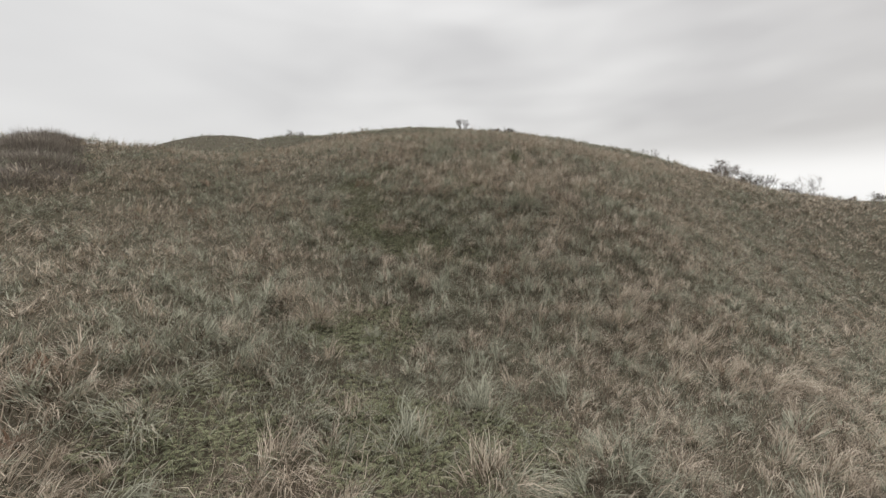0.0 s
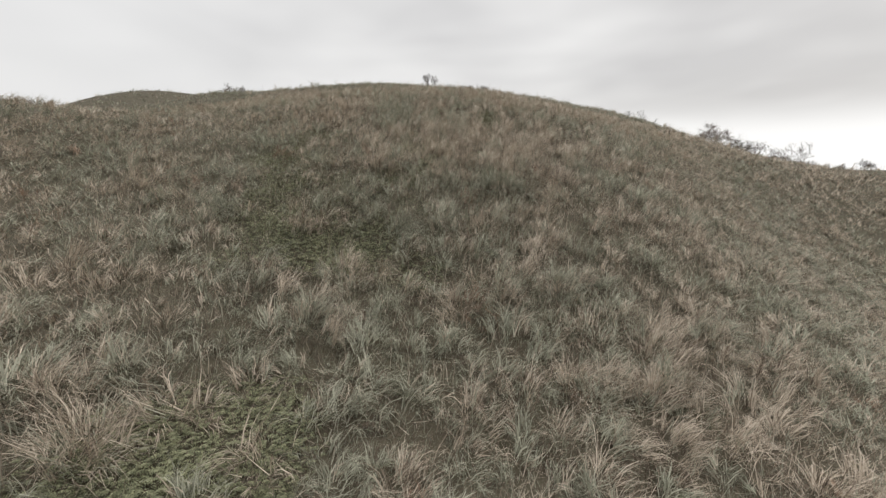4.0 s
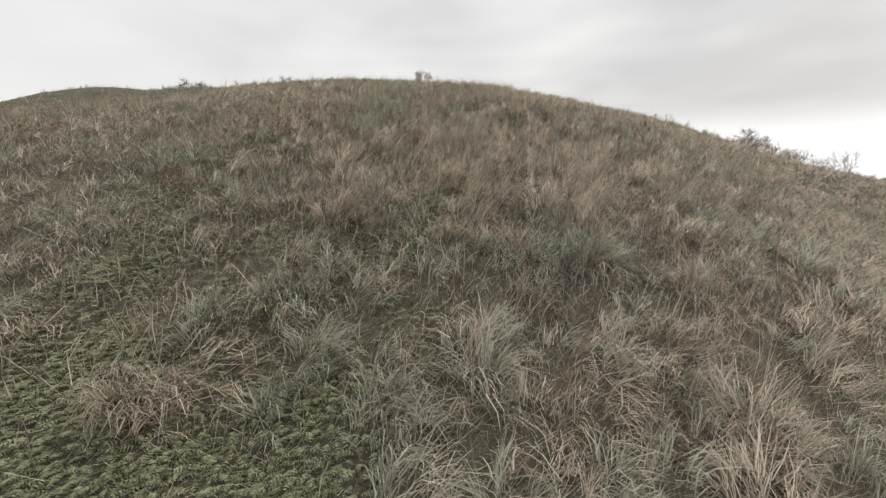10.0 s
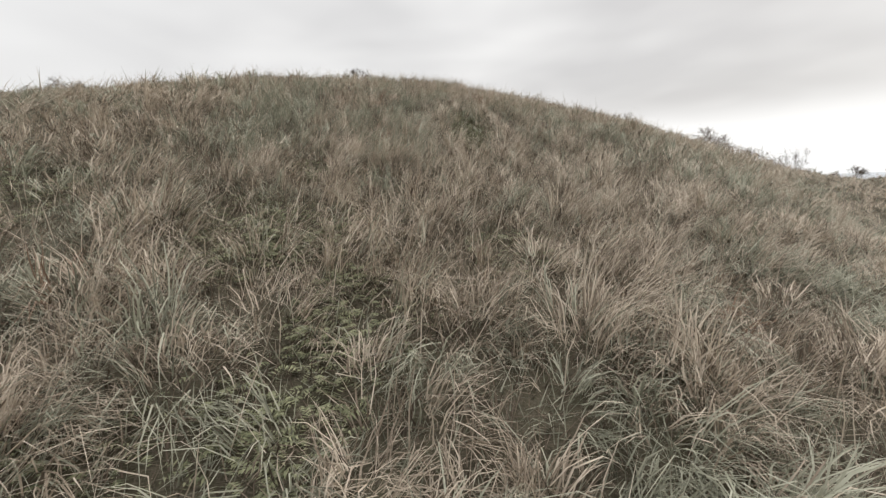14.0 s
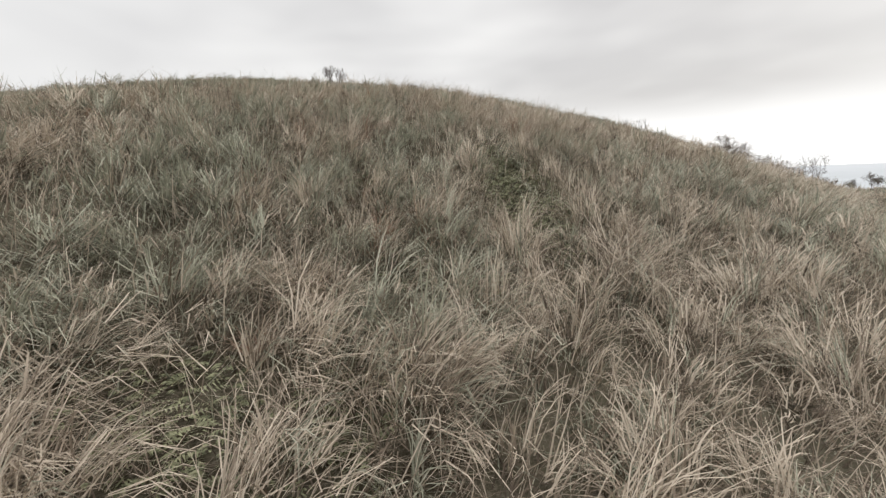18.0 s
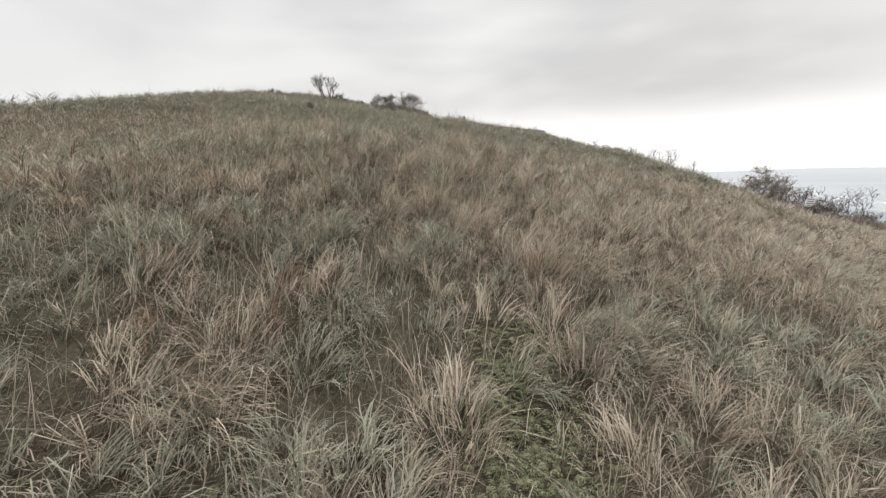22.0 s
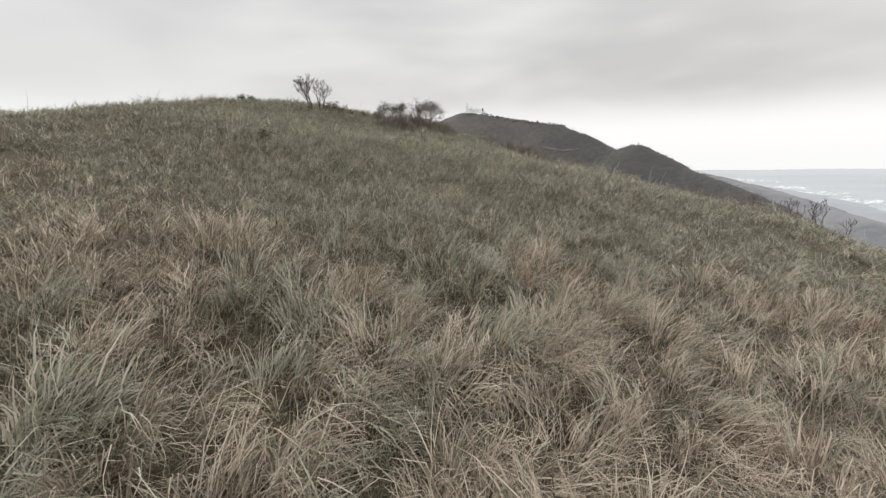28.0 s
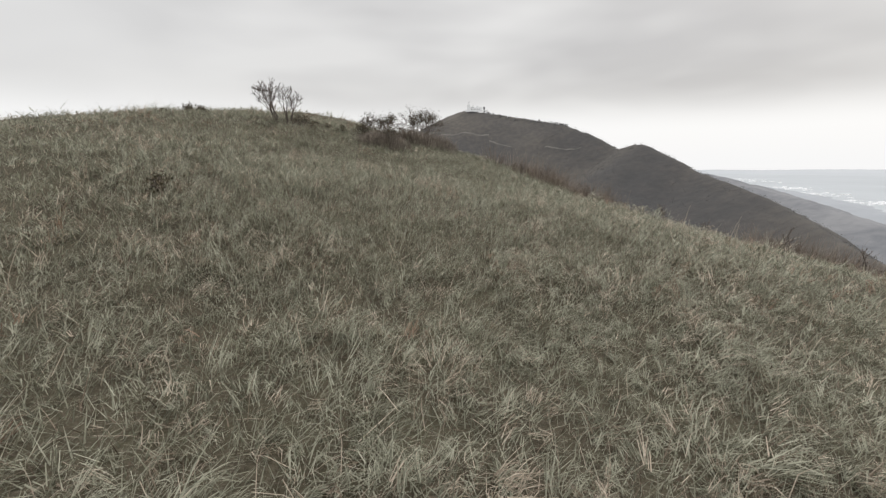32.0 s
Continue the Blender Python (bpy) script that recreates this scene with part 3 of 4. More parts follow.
def tussocks(x, y, count, length, width, nseg, seed, spread=0.24, short=0.62, big=1.0, green=None, store=None, lock=8):
    """Tussocks at x, y: locks of arching blades that droop outwards and lie over in the wind."""
    rng = np.random.default_rng(seed)
    keep = (rng.random(len(x)) > 0.92 * openness(x, y)) | (big > 1)
    x, y = x[keep], y[keep]
    gsel = rng.random(len(x)) < greenness(x, y) if green is None else np.full(len(x), green)
    band = np.clip((x - 0.16 * y - 5) / 4, 0, 1) * np.clip((y - 33) / 5, 0, 1)  # browner towards the edge of the slope
    rust = rng.random(len(x)) < 0.022 + 0.45 * band + 0.9 * np.exp(-((y - 44.0 - 0.6 * (x + 1)) / 0.45) ** 2 - ((x + 1) / 1.7) ** 2)  # and a withered streak
    size = np.exp(rng.normal(0, 0.38, len(x))) * (0.55 + 0.9 * fbm(x * 0.35, y * 0.35 + 50, 2))
    size = np.where(gsel, size * 0.9, size) * (1 - (1 - short) * np.clip((y - 30.5) / 2, 0, 1)) * (1 - 0.22 * np.clip((8 - y) / 4, 0, 1))
    size = np.clip(size, 0.8, 1.3) * big if big > 1 else np.clip(size, 0.3, 1.7)
    # each tussock lies over its own way, most of them to the right with the wind
    lay = -0.2 + rng.normal(0, 0.8, len(x)) + 1.6 * (smooth_noise(x * 0.3 + 30, y * 0.3) - 0.5)
    flop = rng.uniform(0.05, 0.52, len(x)) + 0.35 * np.clip((fbm(x * 0.28 + 5, y * 0.28 + 70, 2) - 0.42) * 3, 0, 1) + 0.012 * np.clip(x - 0.16 * y, -8, 14)
    locks = np.maximum(2, count * np.clip(size, 0.4, 1.6) / lock).astype(int)
    own = np.repeat(np.arange(len(x)), locks)
    m = len(own)
    ang, out = rng.uniform(0, 2 * np.pi, m), rng.random(m)
    rad = np.sqrt(out) * spread * (0.45 + 0.75 * size[own])
    az = ang + rng.normal(0, 0.55, m) + (rng.random(m) < 0.18) * rng.uniform(-2.5, 2.5, m)
    lean = 0.05 + (0.15 + 0.75 * out) * rng.uniform(0.3, 1.0, m) + (rng.random(m) < 0.12) * rng.uniform(0.3, 0.9, m)
    wx, wy = np.cos(az) * np.sin(lean) + flop[own] * np.cos(lay[own]), np.sin(az) * np.sin(lean) + flop[own] * np.sin(lay[own])
    az, lean = np.arctan2(wy, wx), np.clip(np.hypot(wx, wy), 0, 1.25)
    bend = rng.uniform(0.7, 2.1, m) + (rng.random(m) < 0.35) * rng.uniform(0.3, 0.9, m) + 0.35 * gsel[own] + 0.4 * np.clip((y[own] - 31) / 2, 0, 1)
    share = rng.uniform(0.4, 1.12, m)
    g = gsel[own] ^ (rng.random(m) < 0.12)
    kind = np.where(rust[own] & (rng.random(m) < 0.6), 2, np.where(g, 1, 0))
    kind = np.where((share < 0.68) & (rng.random(m) < (0.36 if nseg > 1 else 0.16) * np.where(gsel[own], 0.45, 1.0) * np.where(y[own] > 32.5, 0.5, 1.0)), 3, kind)  # dead brown locks inside
    ids = np.repeat(np.arange(m), lock)
    n = len(ids)
    t = own[ids]
    bx = x[t] + np.cos(ang[ids]) * rad[ids] + rng.normal(0, 0.022, n)
    by = y[t] + np.sin(ang[ids]) * rad[ids] + rng.normal(0, 0.022, n)
    az2, lean2 = az[ids] + rng.normal(0, 0.28, n), np.clip(lean[ids] + rng.normal(0, 0.13, n), 0, 1.35)
    bend2 = bend[ids] * rng.uniform(0.6, 1.35, n)
    ln = length * (0.42 + 0.58 * size[t]) * share[ids] * rng.uniform(0.6, 1.12, n)
    wd = width * rng.uniform(0.6, 1.2, n) * np.where(gsel[t], 1.2, 1.0) * np.where(rng.random(n) < 0.1, 1.4, 1.0)
    crown = 0.30 * np.clip(size[t], 0.3, 1.3) * (1 - out[ids] ** 1.5)  # old roots raise the middle of each tussock
    base = np.stack([bx, by, hill(bx, by) - 0.02 + crown * rng.uniform(0.4, 1.0, n)], 1)
    for k, key in enumerate(("dry", "green", "rust", "litter")):
        sel = kind[ids] == k
        if sel.any():
            (store or meadow).add(key, *blades(base[sel], ln[sel], az2[sel], lean2[sel], bend2[sel], wd[sel], nseg, rng))


def strewn(x0, x1, y0, y1, per, rng, uneven=0.0):
    """Chance places, per square metre, thicker in some parts than in others."""
    n = int((x1 - x0) * (y1 - y0) * per)
    x, y = rng.uniform(x0, x1, n), rng.uniform(y0, y1, n)
    keep = rng.random(n) < 1 - uneven * np.clip((0.55 - fbm(x * 0.8 + 9, y * 0.8, 2)) * 4, 0, 1)
    return x[keep], y[keep]


def spaced(x0, x1, y0, y1, per, rng):
    """Chance places, per square metre, one to a cell, so that no wide gap stays open."""
    step = per ** -0.5
    gx, gy = np.meshgrid(np.arange(x0, x1, step), np.arange(y0, y1, step))
    return gx.ravel() + rng.uniform(-0.55, 0.55, gx.size) * step, gy.ravel() + rng.uniform(-0.55, 0.55, gx.size) * step


rng = np.random.default_rng(3)
# near strip, shorter and closer grass above
for lo, hi, per, count, wide, nseg, seed in ((0.0, 2.3, 4.8, 146, 0.0074, 3, 11), (2.3, 4.2, 4.6, 128, 0.0088, 2, 13), (4.2, 7.0, 4.2, 108, 0.0112, 2, 12)):
    tx, ty = spaced(-9, 15, 1.5, 32.4, per, rng)
    d = off_line(tx, ty)
    m = (d >= lo) & (d < hi)
    tussocks(tx[m], ty[m], count, 0.45, wide, nseg, seed, spread=0.18)
    tx, ty = spaced(-4, 16, 32.2, 42, per * 2.3, rng)
    d = off_line(tx, ty)
    m = (d >= lo) & (d < hi)
    tussocks(tx[m], ty[m], count * 0.58, 0.34, wide * 0.74, 2, seed + 5, short=0.76, spread=0.20)


def big_tussock(x, y, green, seed):
    """One large tussock: its living and its dead blades as parts."""
    own = Meadow()
    tussocks(np.array([x]), np.array([y]), 250, 0.40, 0.0078, 3, seed, spread=0.20, short=1.0, big=1.25, green=green, store=own)
    thing = new("grass_tussock")
    foot = np.array([x, y, float(hill(x, y))])
    thing.location = foot
    for kind, name, material in (("dry", "straw_tuft", M_DRY), ("green", "green_tuft", M_GREEN), ("litter", "dead_tuft", M_LITTER), ("rust", "rusty_tuft", M_RUST)):
        if kind in own.kinds:
            verts, tris = own.kinds[kind][0]
            tagged(tri_mesh(name, verts - foot, tris, material, thing), kind="stuff")
    tagged(thing, "large grey-green tussock of arching grass blades" if green else "large straw-coloured tussock of arching dry grass", "grass tussock", "large tussocks")


for k, (x, y) in enumerate(BIG_DRY):
    big_tussock(x, y, False, 200 + k)
for k, (x, y) in enumerate(BIG_GREEN):
    big_tussock(x, y, True, 300 + k)
# middle, far flanks and skyline: wider, simpler blades the farther off
for lo, hi, x0, x1, per, count, long, wide, nseg, spread, seed in ((7.0, 12.0, -14, 24, 4.0, 84, 0.43, 0.0155, 1, 0.23, 14), (12.0, 18.0, -20, 30, 3.2, 66, 0.46, 0.021, 1, 0.25, 15),
                                                                 (18.0, 32.0, -34, 44, 2.1, 46, 0.48, 0.030, 1, 0.28, 16), (32.0, 68.0, -68, 74, 1.0, 24, 0.50, 0.06, 1, 0.36, 17)):
    tx, ty = spaced(x0, x1, 0, 74, per, rng)
    d = off_line(tx, ty)
    m = (d >= lo) & (d < hi) & (ty < (52 if lo < 15 else 74))
    if lo == 7.0:
        m |= (d < 7) & (ty > 42) & (ty < 52)
    if lo == 18.0:
        m |= (d < 18) & (ty > 52)
    tussocks(tx[m], ty[m], count, long, wide, nseg, seed, spread=spread, short=0.6, lock=6 if lo < 30 else 4)
# the foot of the hill behind the start
tx, ty = strewn(-30, 34, -14, 1.5, 2.0, rng)
tussocks(tx, ty, 16, 0.50, 0.04, 1, 18, lock=4)
# litter of short lying blades between the tussocks, and long dead ones thrown across them
for per, l0, l1, lift, w0, w1, mixed in ((210, 0.10, 0.30, 0.0, 0.007, 0.013, True), (24, 0.24, 0.48, 0.16, 0.004, 0.008, False)):
    lx, ly = strewn(-7, 14, 1.5, 39, per, rng)
    m = (off_line(lx, ly) < 6.0) & (rng.random(len(lx)) > 0.2 * openness(lx, ly))
    lx, ly = lx[m], ly[m]
    n = len(lx)
    g = (rng.random(n) < 0.5 * greenness(lx, ly)) & mixed
    base = np.stack([lx, ly, hill(lx, ly) - 0.005 + lift * rng.random(n)], 1)
    args = [rng.uniform(l0, l1, n), rng.normal(-0.2, 1.7, n), rng.uniform(0.35, 1.4, n), rng.uniform(0.0, 0.9, n), rng.uniform(w0, w1, n)]
    for key, sel in (("litter" if mixed else "dry", ~g), ("green", g)):
        if sel.any():
            meadow.add(key, *blades(base[sel], *[a[sel] for a in args], 1 if mixed else 2, rng))

# short undergrowth filling the gaps farther off
for lo, hi, x0, x1, per, w0, w1 in ((0.0, 4.2, -6, 14, 600, 0.007, 0.012), (4.2, 8.0, -9, 17, 290, 0.010, 0.019), (8.0, 14.0, -15, 22, 120, 0.015, 0.028), (14.0, 26.0, -28, 35, 50, 0.022, 0.036)):
    lx, ly = strewn(x0, x1, 1.5, 50, per, rng)
    d = off_line(lx, ly)
    m = (d >= lo) & (d < hi) & (rng.random(len(lx)) > 0.5 * openness(lx, ly))
    lx, ly = lx[m], ly[m]
    n = len(lx)
    pick = rng.random(n) * np.where(ly > 32.5, 0.72, 1.0)
    g = pick < 0.75 * greenness(lx, ly)
    base = np.stack([lx, ly, hill(lx, ly) - 0.01], 1)
    args = [rng.uniform(0.10, 0.30, n), rng.normal(-0.2, 1.7, n), rng.uniform(0.2, 1.3, n), rng.uniform(0.0, 0.6, n), rng.uniform(w0, w1, n)]
    for key, sel in (("green", g), ("litter", ~g & (pick > (0.5 if lo < 4 else 0.85))), ("dry", ~g & (pick <= (0.5 if lo < 4 else 0.85)))):
        meadow.add(key, *blades(base[sel], *[a[sel] for a in args], 1, rng))

# small withered tufts, rusty all through
for tx, ty, r in ((2.9, 8.1, 0.14), (3.1, 8.3, 0.10), (1.95, 20.3, 0.09), (0.6, 21.7, 0.11), (3.6, 29.2, 0.10), (1.05, 18.75, 0.07)):
    a, q = rng.uniform(0, 2 * np.pi, 60), np.sqrt(rng.random(60)) * r
    bx, by = tx + np.cos(a) * q, ty + np.sin(a) * q
    meadow.add("rust", *blades(np.stack([bx, by, hill(bx, by)], 1), rng.uniform(0.14, 0.30, 60), a + rng.normal(0, 0.6, 60), rng.uniform(0.1, 1.0, 60), rng.uniform(0.3, 1.2, 60), rng.uniform(0.005, 0.009, 60), 2, rng))

# seed stalks standing above the tussocks
sx_, sy_ = jittered(-40, 45, 2, 62, 0.9, rng)
m = rng.random(len(sx_)) < np.where((sy_ > 31) & (np.abs(sx_) < 14), 0.12, 0.35)
sx_, sy_ = sx_[m], sy_[m]
n = len(sx_)
meadow.add("dry", *blades(np.stack([sx_, sy_, hill(sx_, sy_)], 1), rng.uniform(0.45, 0.8, n), rng.normal(0.1, 0.7, n), rng.uniform(0.05, 0.5, n),
                          rng.uniform(0.1, 0.5, n), rng.uniform(0.006, 0.012, n), 3, rng))

# fine pale straws, thickest on the middle of the hill
sx_, sy_ = strewn(-3, 14, 8, 31.5, 52, rng, 0.5)
m = (np.abs(sx_ - 0.16 * sy_ - 1.0) < 6) & (rng.random(len(sx_)) < 0.35 + 0.65 * np.clip((sy_ - 17) / 4, 0, 1))
m &= rng.random(len(sx_)) > openness(sx_, sy_)
sx_, sy_ = sx_[m], sy_[m]
n = len(sx_)
meadow.add("dry", *blades(np.stack([sx_, sy_, hill(sx_, sy_)], 1), rng.uniform(0.35, 0.62, n), rng.normal(-0.1, 0.9, n), rng.uniform(0.05, 0.55, n),
                          rng.uniform(0.0, 0.5, n), rng.uniform(0.006, 0.010, n), 2, rng))
meadow.link("dry", "dry_grass", M_DRY, "tangled straw-coloured dry grass tussocks covering the hillside")
meadow.link("green", "green_grass", M_GREEN, "grey-green long-bladed grass tussocks among the dry grass")
meadow.link("litter", "grass_litter", M_LITTER, "dark brown dead grass litter lying between the tussocks")
meadow.link("rust", "rusty_grass", M_RUST, "small rust-brown withered grass tufts in the meadow")


# ---- ferns ----
def fern_fronds(x, y, seed):
    """Low fern fronds: a rib with paired leaflets."""
    rng = np.random.default_rng(seed)
    n, pairs = len(x), 5
    az = rng.uniform(0, 2 * np.pi, n)
    ln = rng.uniform(0.055, 0.115, n)
    lean = rng.uniform(0.5, 1.0, n)
    z = hill(x, y) + rng.uniform(0.0, 0.07, n)
    vs, ts, off = [], [], 0
    dirv = np.stack([np.cos(az), np.sin(az)], 1)
    per = np.stack([-np.sin(az), np.cos(az)], 1)
    roll = rng.uniform(-0.35, 0.35, n)
    for k in range(pairs):
        s = (k + 0.6) / pairs
        arc = lean + 0.75 * s
        px, pz = ln * s * np.sin(arc), ln * s * np.cos(arc) * 0.8
        leaf = ln * 0.34 * np.sin(np.pi * (0.12 + 0.86 * s)) ** 0.8
        for sign in (1, -1):
            c = np.stack([x + dirv[:, 0] * px, y + dirv[:, 1] * px, z + pz], 1)
            tip = c + np.stack([per[:, 0] * leaf * sign + dirv[:, 0] * leaf * 0.3, per[:, 1] * leaf * sign + dirv[:, 1] * leaf * 0.3,
                                leaf * (sign * roll - 0.22)], 1)
            h = ln * 0.050
            fwd = np.stack([dirv[:, 0] * h, dirv[:, 1] * h, -h * 0.3], 1)
            block = np.stack([c - fwd * 1.3, tip, c + fwd * 1.3], 1).reshape(-1, 3)
            idx = np.arange(n)[:, None] * 3 + off
            vs.append(block)
            ts.append(idx + np.array([[0, 1, 2]]))
            off += n * 3
    return np.concatenate(vs), np.concatenate(ts)


fx, fy = [], []
for sx, sy, r in FERN_SPOTS:
    n = int(440 * r * r * 3.2)
    a, q = rng.uniform(0, 2 * np.pi, n), np.sqrt(rng.random(n)) * r * 1.15
    fx.append(sx + np.cos(a) * q)
    fy.append(sy + np.sin(a) * q * 1.1)
ferns = tri_mesh("fern_patch", *fern_fronds(np.concatenate(fx), np.concatenate(fy), 5), M_FERN)
tagged(ferns, "low green fern fronds in gaps of the grass", "fern", kind="stuff")


# ---- shrubs ----
def tubes(segs, sides=5):
    """Tapered tubes along segments (p, q, rp, rq): points and triangles."""
    p, q = np.array([s[0] for s in segs]), np.array([s[1] for s in segs])
    rp, rq = np.array([s[2] for s in segs]), np.array([s[3] for s in segs])
    d = q - p
    d /= np.linalg.norm(d, axis=1)[:, None] + 1e-9
    ref = np.where(np.abs(d[:, 2:3]) < 0.9, np.array([[0, 0, 1.0]]), np.array([[1.0, 0, 0]]))
    u = np.cross(d, ref)
    u /= np.linalg.norm(u, axis=1)[:, None]
    v = np.cross(d, u)
    rings = []
    for c, r in ((p, rp), (q, rq)):
        for k in range(sides):
            a = 2 * np.pi * k / sides
            rings.append(c + (u * np.cos(a) + v * np.sin(a)) * r[:, None])
    verts = np.stack(rings, 1)
    tri = []
    for k in range(sides):
        a, b = k, (k + 1) % sides
        tri += [(a, b, sides + b), (a, sides + b, sides + a)]
    tris = (np.arange(len(segs))[:, None, None] * (2 * sides) + np.array(tri)[None]).reshape(-1, 3)
    return verts.reshape(-1, 3), tris


def grow(rnd, p, d, length, radius, level, segs, tips, top, wander=0.30, up=0.10, kids=(2, 4), limbs=None, reach=(0.5, 0.75)):
    """One branch and its branches in turn; the limbs of a stem go into the list limbs."""
    steps = 3
    for k in range(steps):
        nd = (d + Vector((rnd.gauss(0, wander), rnd.gauss(0, wander), rnd.gauss(0, wander) + up))).normalized()
        q = p + nd * (length / steps)
        r0, r1 = radius * (1 - 0.5 * k / steps), radius * (1 - 0.5 * (k + 1) / steps)
        segs.append((tuple(p), tuple(q), max(r0, 0.007), max(r1, 0.005)))
        p, d = q, nd
        if level < top and k > 0:
            for _ in range(rnd.randint(*kids) if k == steps - 1 else 1):
                a = rnd.uniform(0, 2 * math.pi)
                side = Vector((math.cos(a), math.sin(a), rnd.uniform(-0.1, 0.5)))
                own = segs
                if limbs is not None:
                    own = []
                    limbs.append(own)
                grow(rnd, p - nd * r1, (d * 0.9 + side * 0.75).normalized(), length * rnd.uniform(*reach), r1 * 0.65, level + 1, own, tips, top, wander, up, kids, None, reach)
    if level == top:
        tips.append(p)


def leaf_clumps(rnd, tips, per, size, spread):
    """Small four-sided leaves round the twig tips."""
    vs, ts = [], []
    for t in tips:
        for _ in range(per):
            c = Vector(t) + Vector((rnd.gauss(0, spread), rnd.gauss(0, spread), rnd.gauss(0, spread * 0.7)))
            a = Vector((rnd.gauss(0, 1), rnd.gauss(0, 1), rnd.gauss(0, 1))).normalized() * size * rnd.uniform(0.6, 1.3)
            b = a.orthogonal().normalized() * size * 0.45
            i = len(vs)
            vs += [c - a, c + b, c + a, c - b]
            ts += [(i, i + 1, i + 2), (i, i + 2, i + 3)]
    return np.array(vs), np.array(ts)


def shrub(name, x, y, height, stems, seed, label, leaves=0, leaf=0.035, top=3, splay=0.5, lean=(0.15, 0), thick=0.02, spread=0.07, sink=0.05,
          wander=0.30, category="shrub", group="", foliage=None, stem=0.5, reach=(0.5, 0.75)):
    rnd = random.Random(seed)
    thing = new(name)
    thing.location = (x, y, float(hill(x, y)) - sink)
    tips = []
    for k in range(stems):
        a = 2 * math.pi * (k + rnd.random() * 0.7) / stems
        d = Vector((math.cos(a) * splay + lean[0], math.sin(a) * splay + lean[1], 1)).normalized()
        foot = Vector((math.cos(a) * 0.05 * height, math.sin(a) * 0.05 * height, 0))
        own, limbs = [], []
        grow(rnd, foot, d, height * stem * rnd.uniform(0.84, 1.16), thick * height * rnd.uniform(0.8, 1.2), 0, own, tips, top, wander, limbs=limbs, reach=reach)
        stalk = tri_mesh("stem", *tubes(own, 6), M_BARK, thing)
        for limb in limbs:
            tri_mesh("limb", *tubes(limb, 3), M_TWIG, stalk)
    if leaves:
        tagged(tri_mesh("crown", *leaf_clumps(rnd, tips, leaves, leaf, spread), foliage or M_LEAF, thing), "sparse withered brown leaves", kind="stuff")
    return tagged(thing, label, category, group)


# two bare wind-bent shrubs on the skyline
shrub("bare_shrub", 2.16, 46.83, 1.28, 4, 21, "bare wind-bent grey shrub with forked stems on the ridge", splay=0.34, lean=(-0.40, 0), top=3, thick=0.028, wander=0.19, stem=0.50, reach=(0.5, 0.72))
shrub("bare_shrub", 2.6, 46.74, 1.28, 4, 22, "bare grey shrub with tall forked stems on the ridge", splay=0.28, lean=(0.05, 0), top=3, thick=0.028, wander=0.19, stem=0.50, reach=(0.5, 0.72))
for k, (x, y, h) in enumerate(((3.04, 46.69, 0.50), (3.44, 47.05, 0.2), (3.88, 47.23, 0.18), (4.41, 47.14, 0.22), (-0.91, 47.31, 0.28), (-0.47, 47.31, 0.22), (-1.8, 47.48, 0.16),
                                (-5.87, 47.31, 0.2), (-7.28, 47.31, 0.26), (-7.9, 47.31, 0.26), (-14.9, 41.0, 0.75), (-14.2, 41.3, 0.65), (-16.0, 27.9, 0.5), (-14.5, 28.3, 0.5))):
    shrub("low_shrub", x, y, h, 5, 123 + k, "low dark shrub standing above the grass of the ridge", leaves=3, splay=0.6, top=2, group="low shrubs on the ridge")
shrub("low_shrub", 1.75, 37.94, 0.30, 5, 140, "small dark leafy shrub alone in the grass", leaves=3, splay=0.5, top=2)
# dark bushes beside them
shrub("dark_bush", 5.78, 47.1, 1.22, 9, 24, "dense dark brown bush with fine twigs on the ridge", leaves=5, leaf=0.032, splay=0.85, top=3, stem=0.40, spread=0.10)
shrub("dark_bush", 7.7, 49.24, 1.7, 9, 25, "dark spreading bush with withered leaves on the ridge", leaves=5, leaf=0.032, splay=0.86, top=3, stem=0.40, spread=0.10)
# the flat-crowned tree and the row of bushes down the right flank
shrub("spreading_tree", 25.56, 37.75, 1.62, 7, 27, "small spreading tree with a flat twiggy crown on the slope", leaves=4, leaf=0.036, spread=0.12, sink=0.0, splay=1.4, top=4, thick=0.03, category="tree", foliage=M_BRUSH)
ROW = ((26.08, 34.94, 0.6), (24.63, 38.48, 0.8), (27.54, 38.7, 1.4), (28.59, 38.91, 1.7), (29.84, 38.28, 1.6), (31.09, 38.91, 1.7), (32.34, 38.39, 1.4), (33.8, 38.29, 2.0), (35.27, 38.71, 1.0),
       (38.09, 38.92, 0.9), (40.7, 38.6, 0.9), (43.83, 38.08, 0.8), (48.01, 38.5, 0.8))
for k, (x, y, h) in enumerate(ROW):
    shrub("slope_bush", x, y, h * 1.2, 4, 40 + k, "leafless grey-brown bush in a row on the slope", leaves=2 if k % 3 else 4, leaf=0.04, spread=0.09, splay=0.75, top=3, group="bushes on the slope")
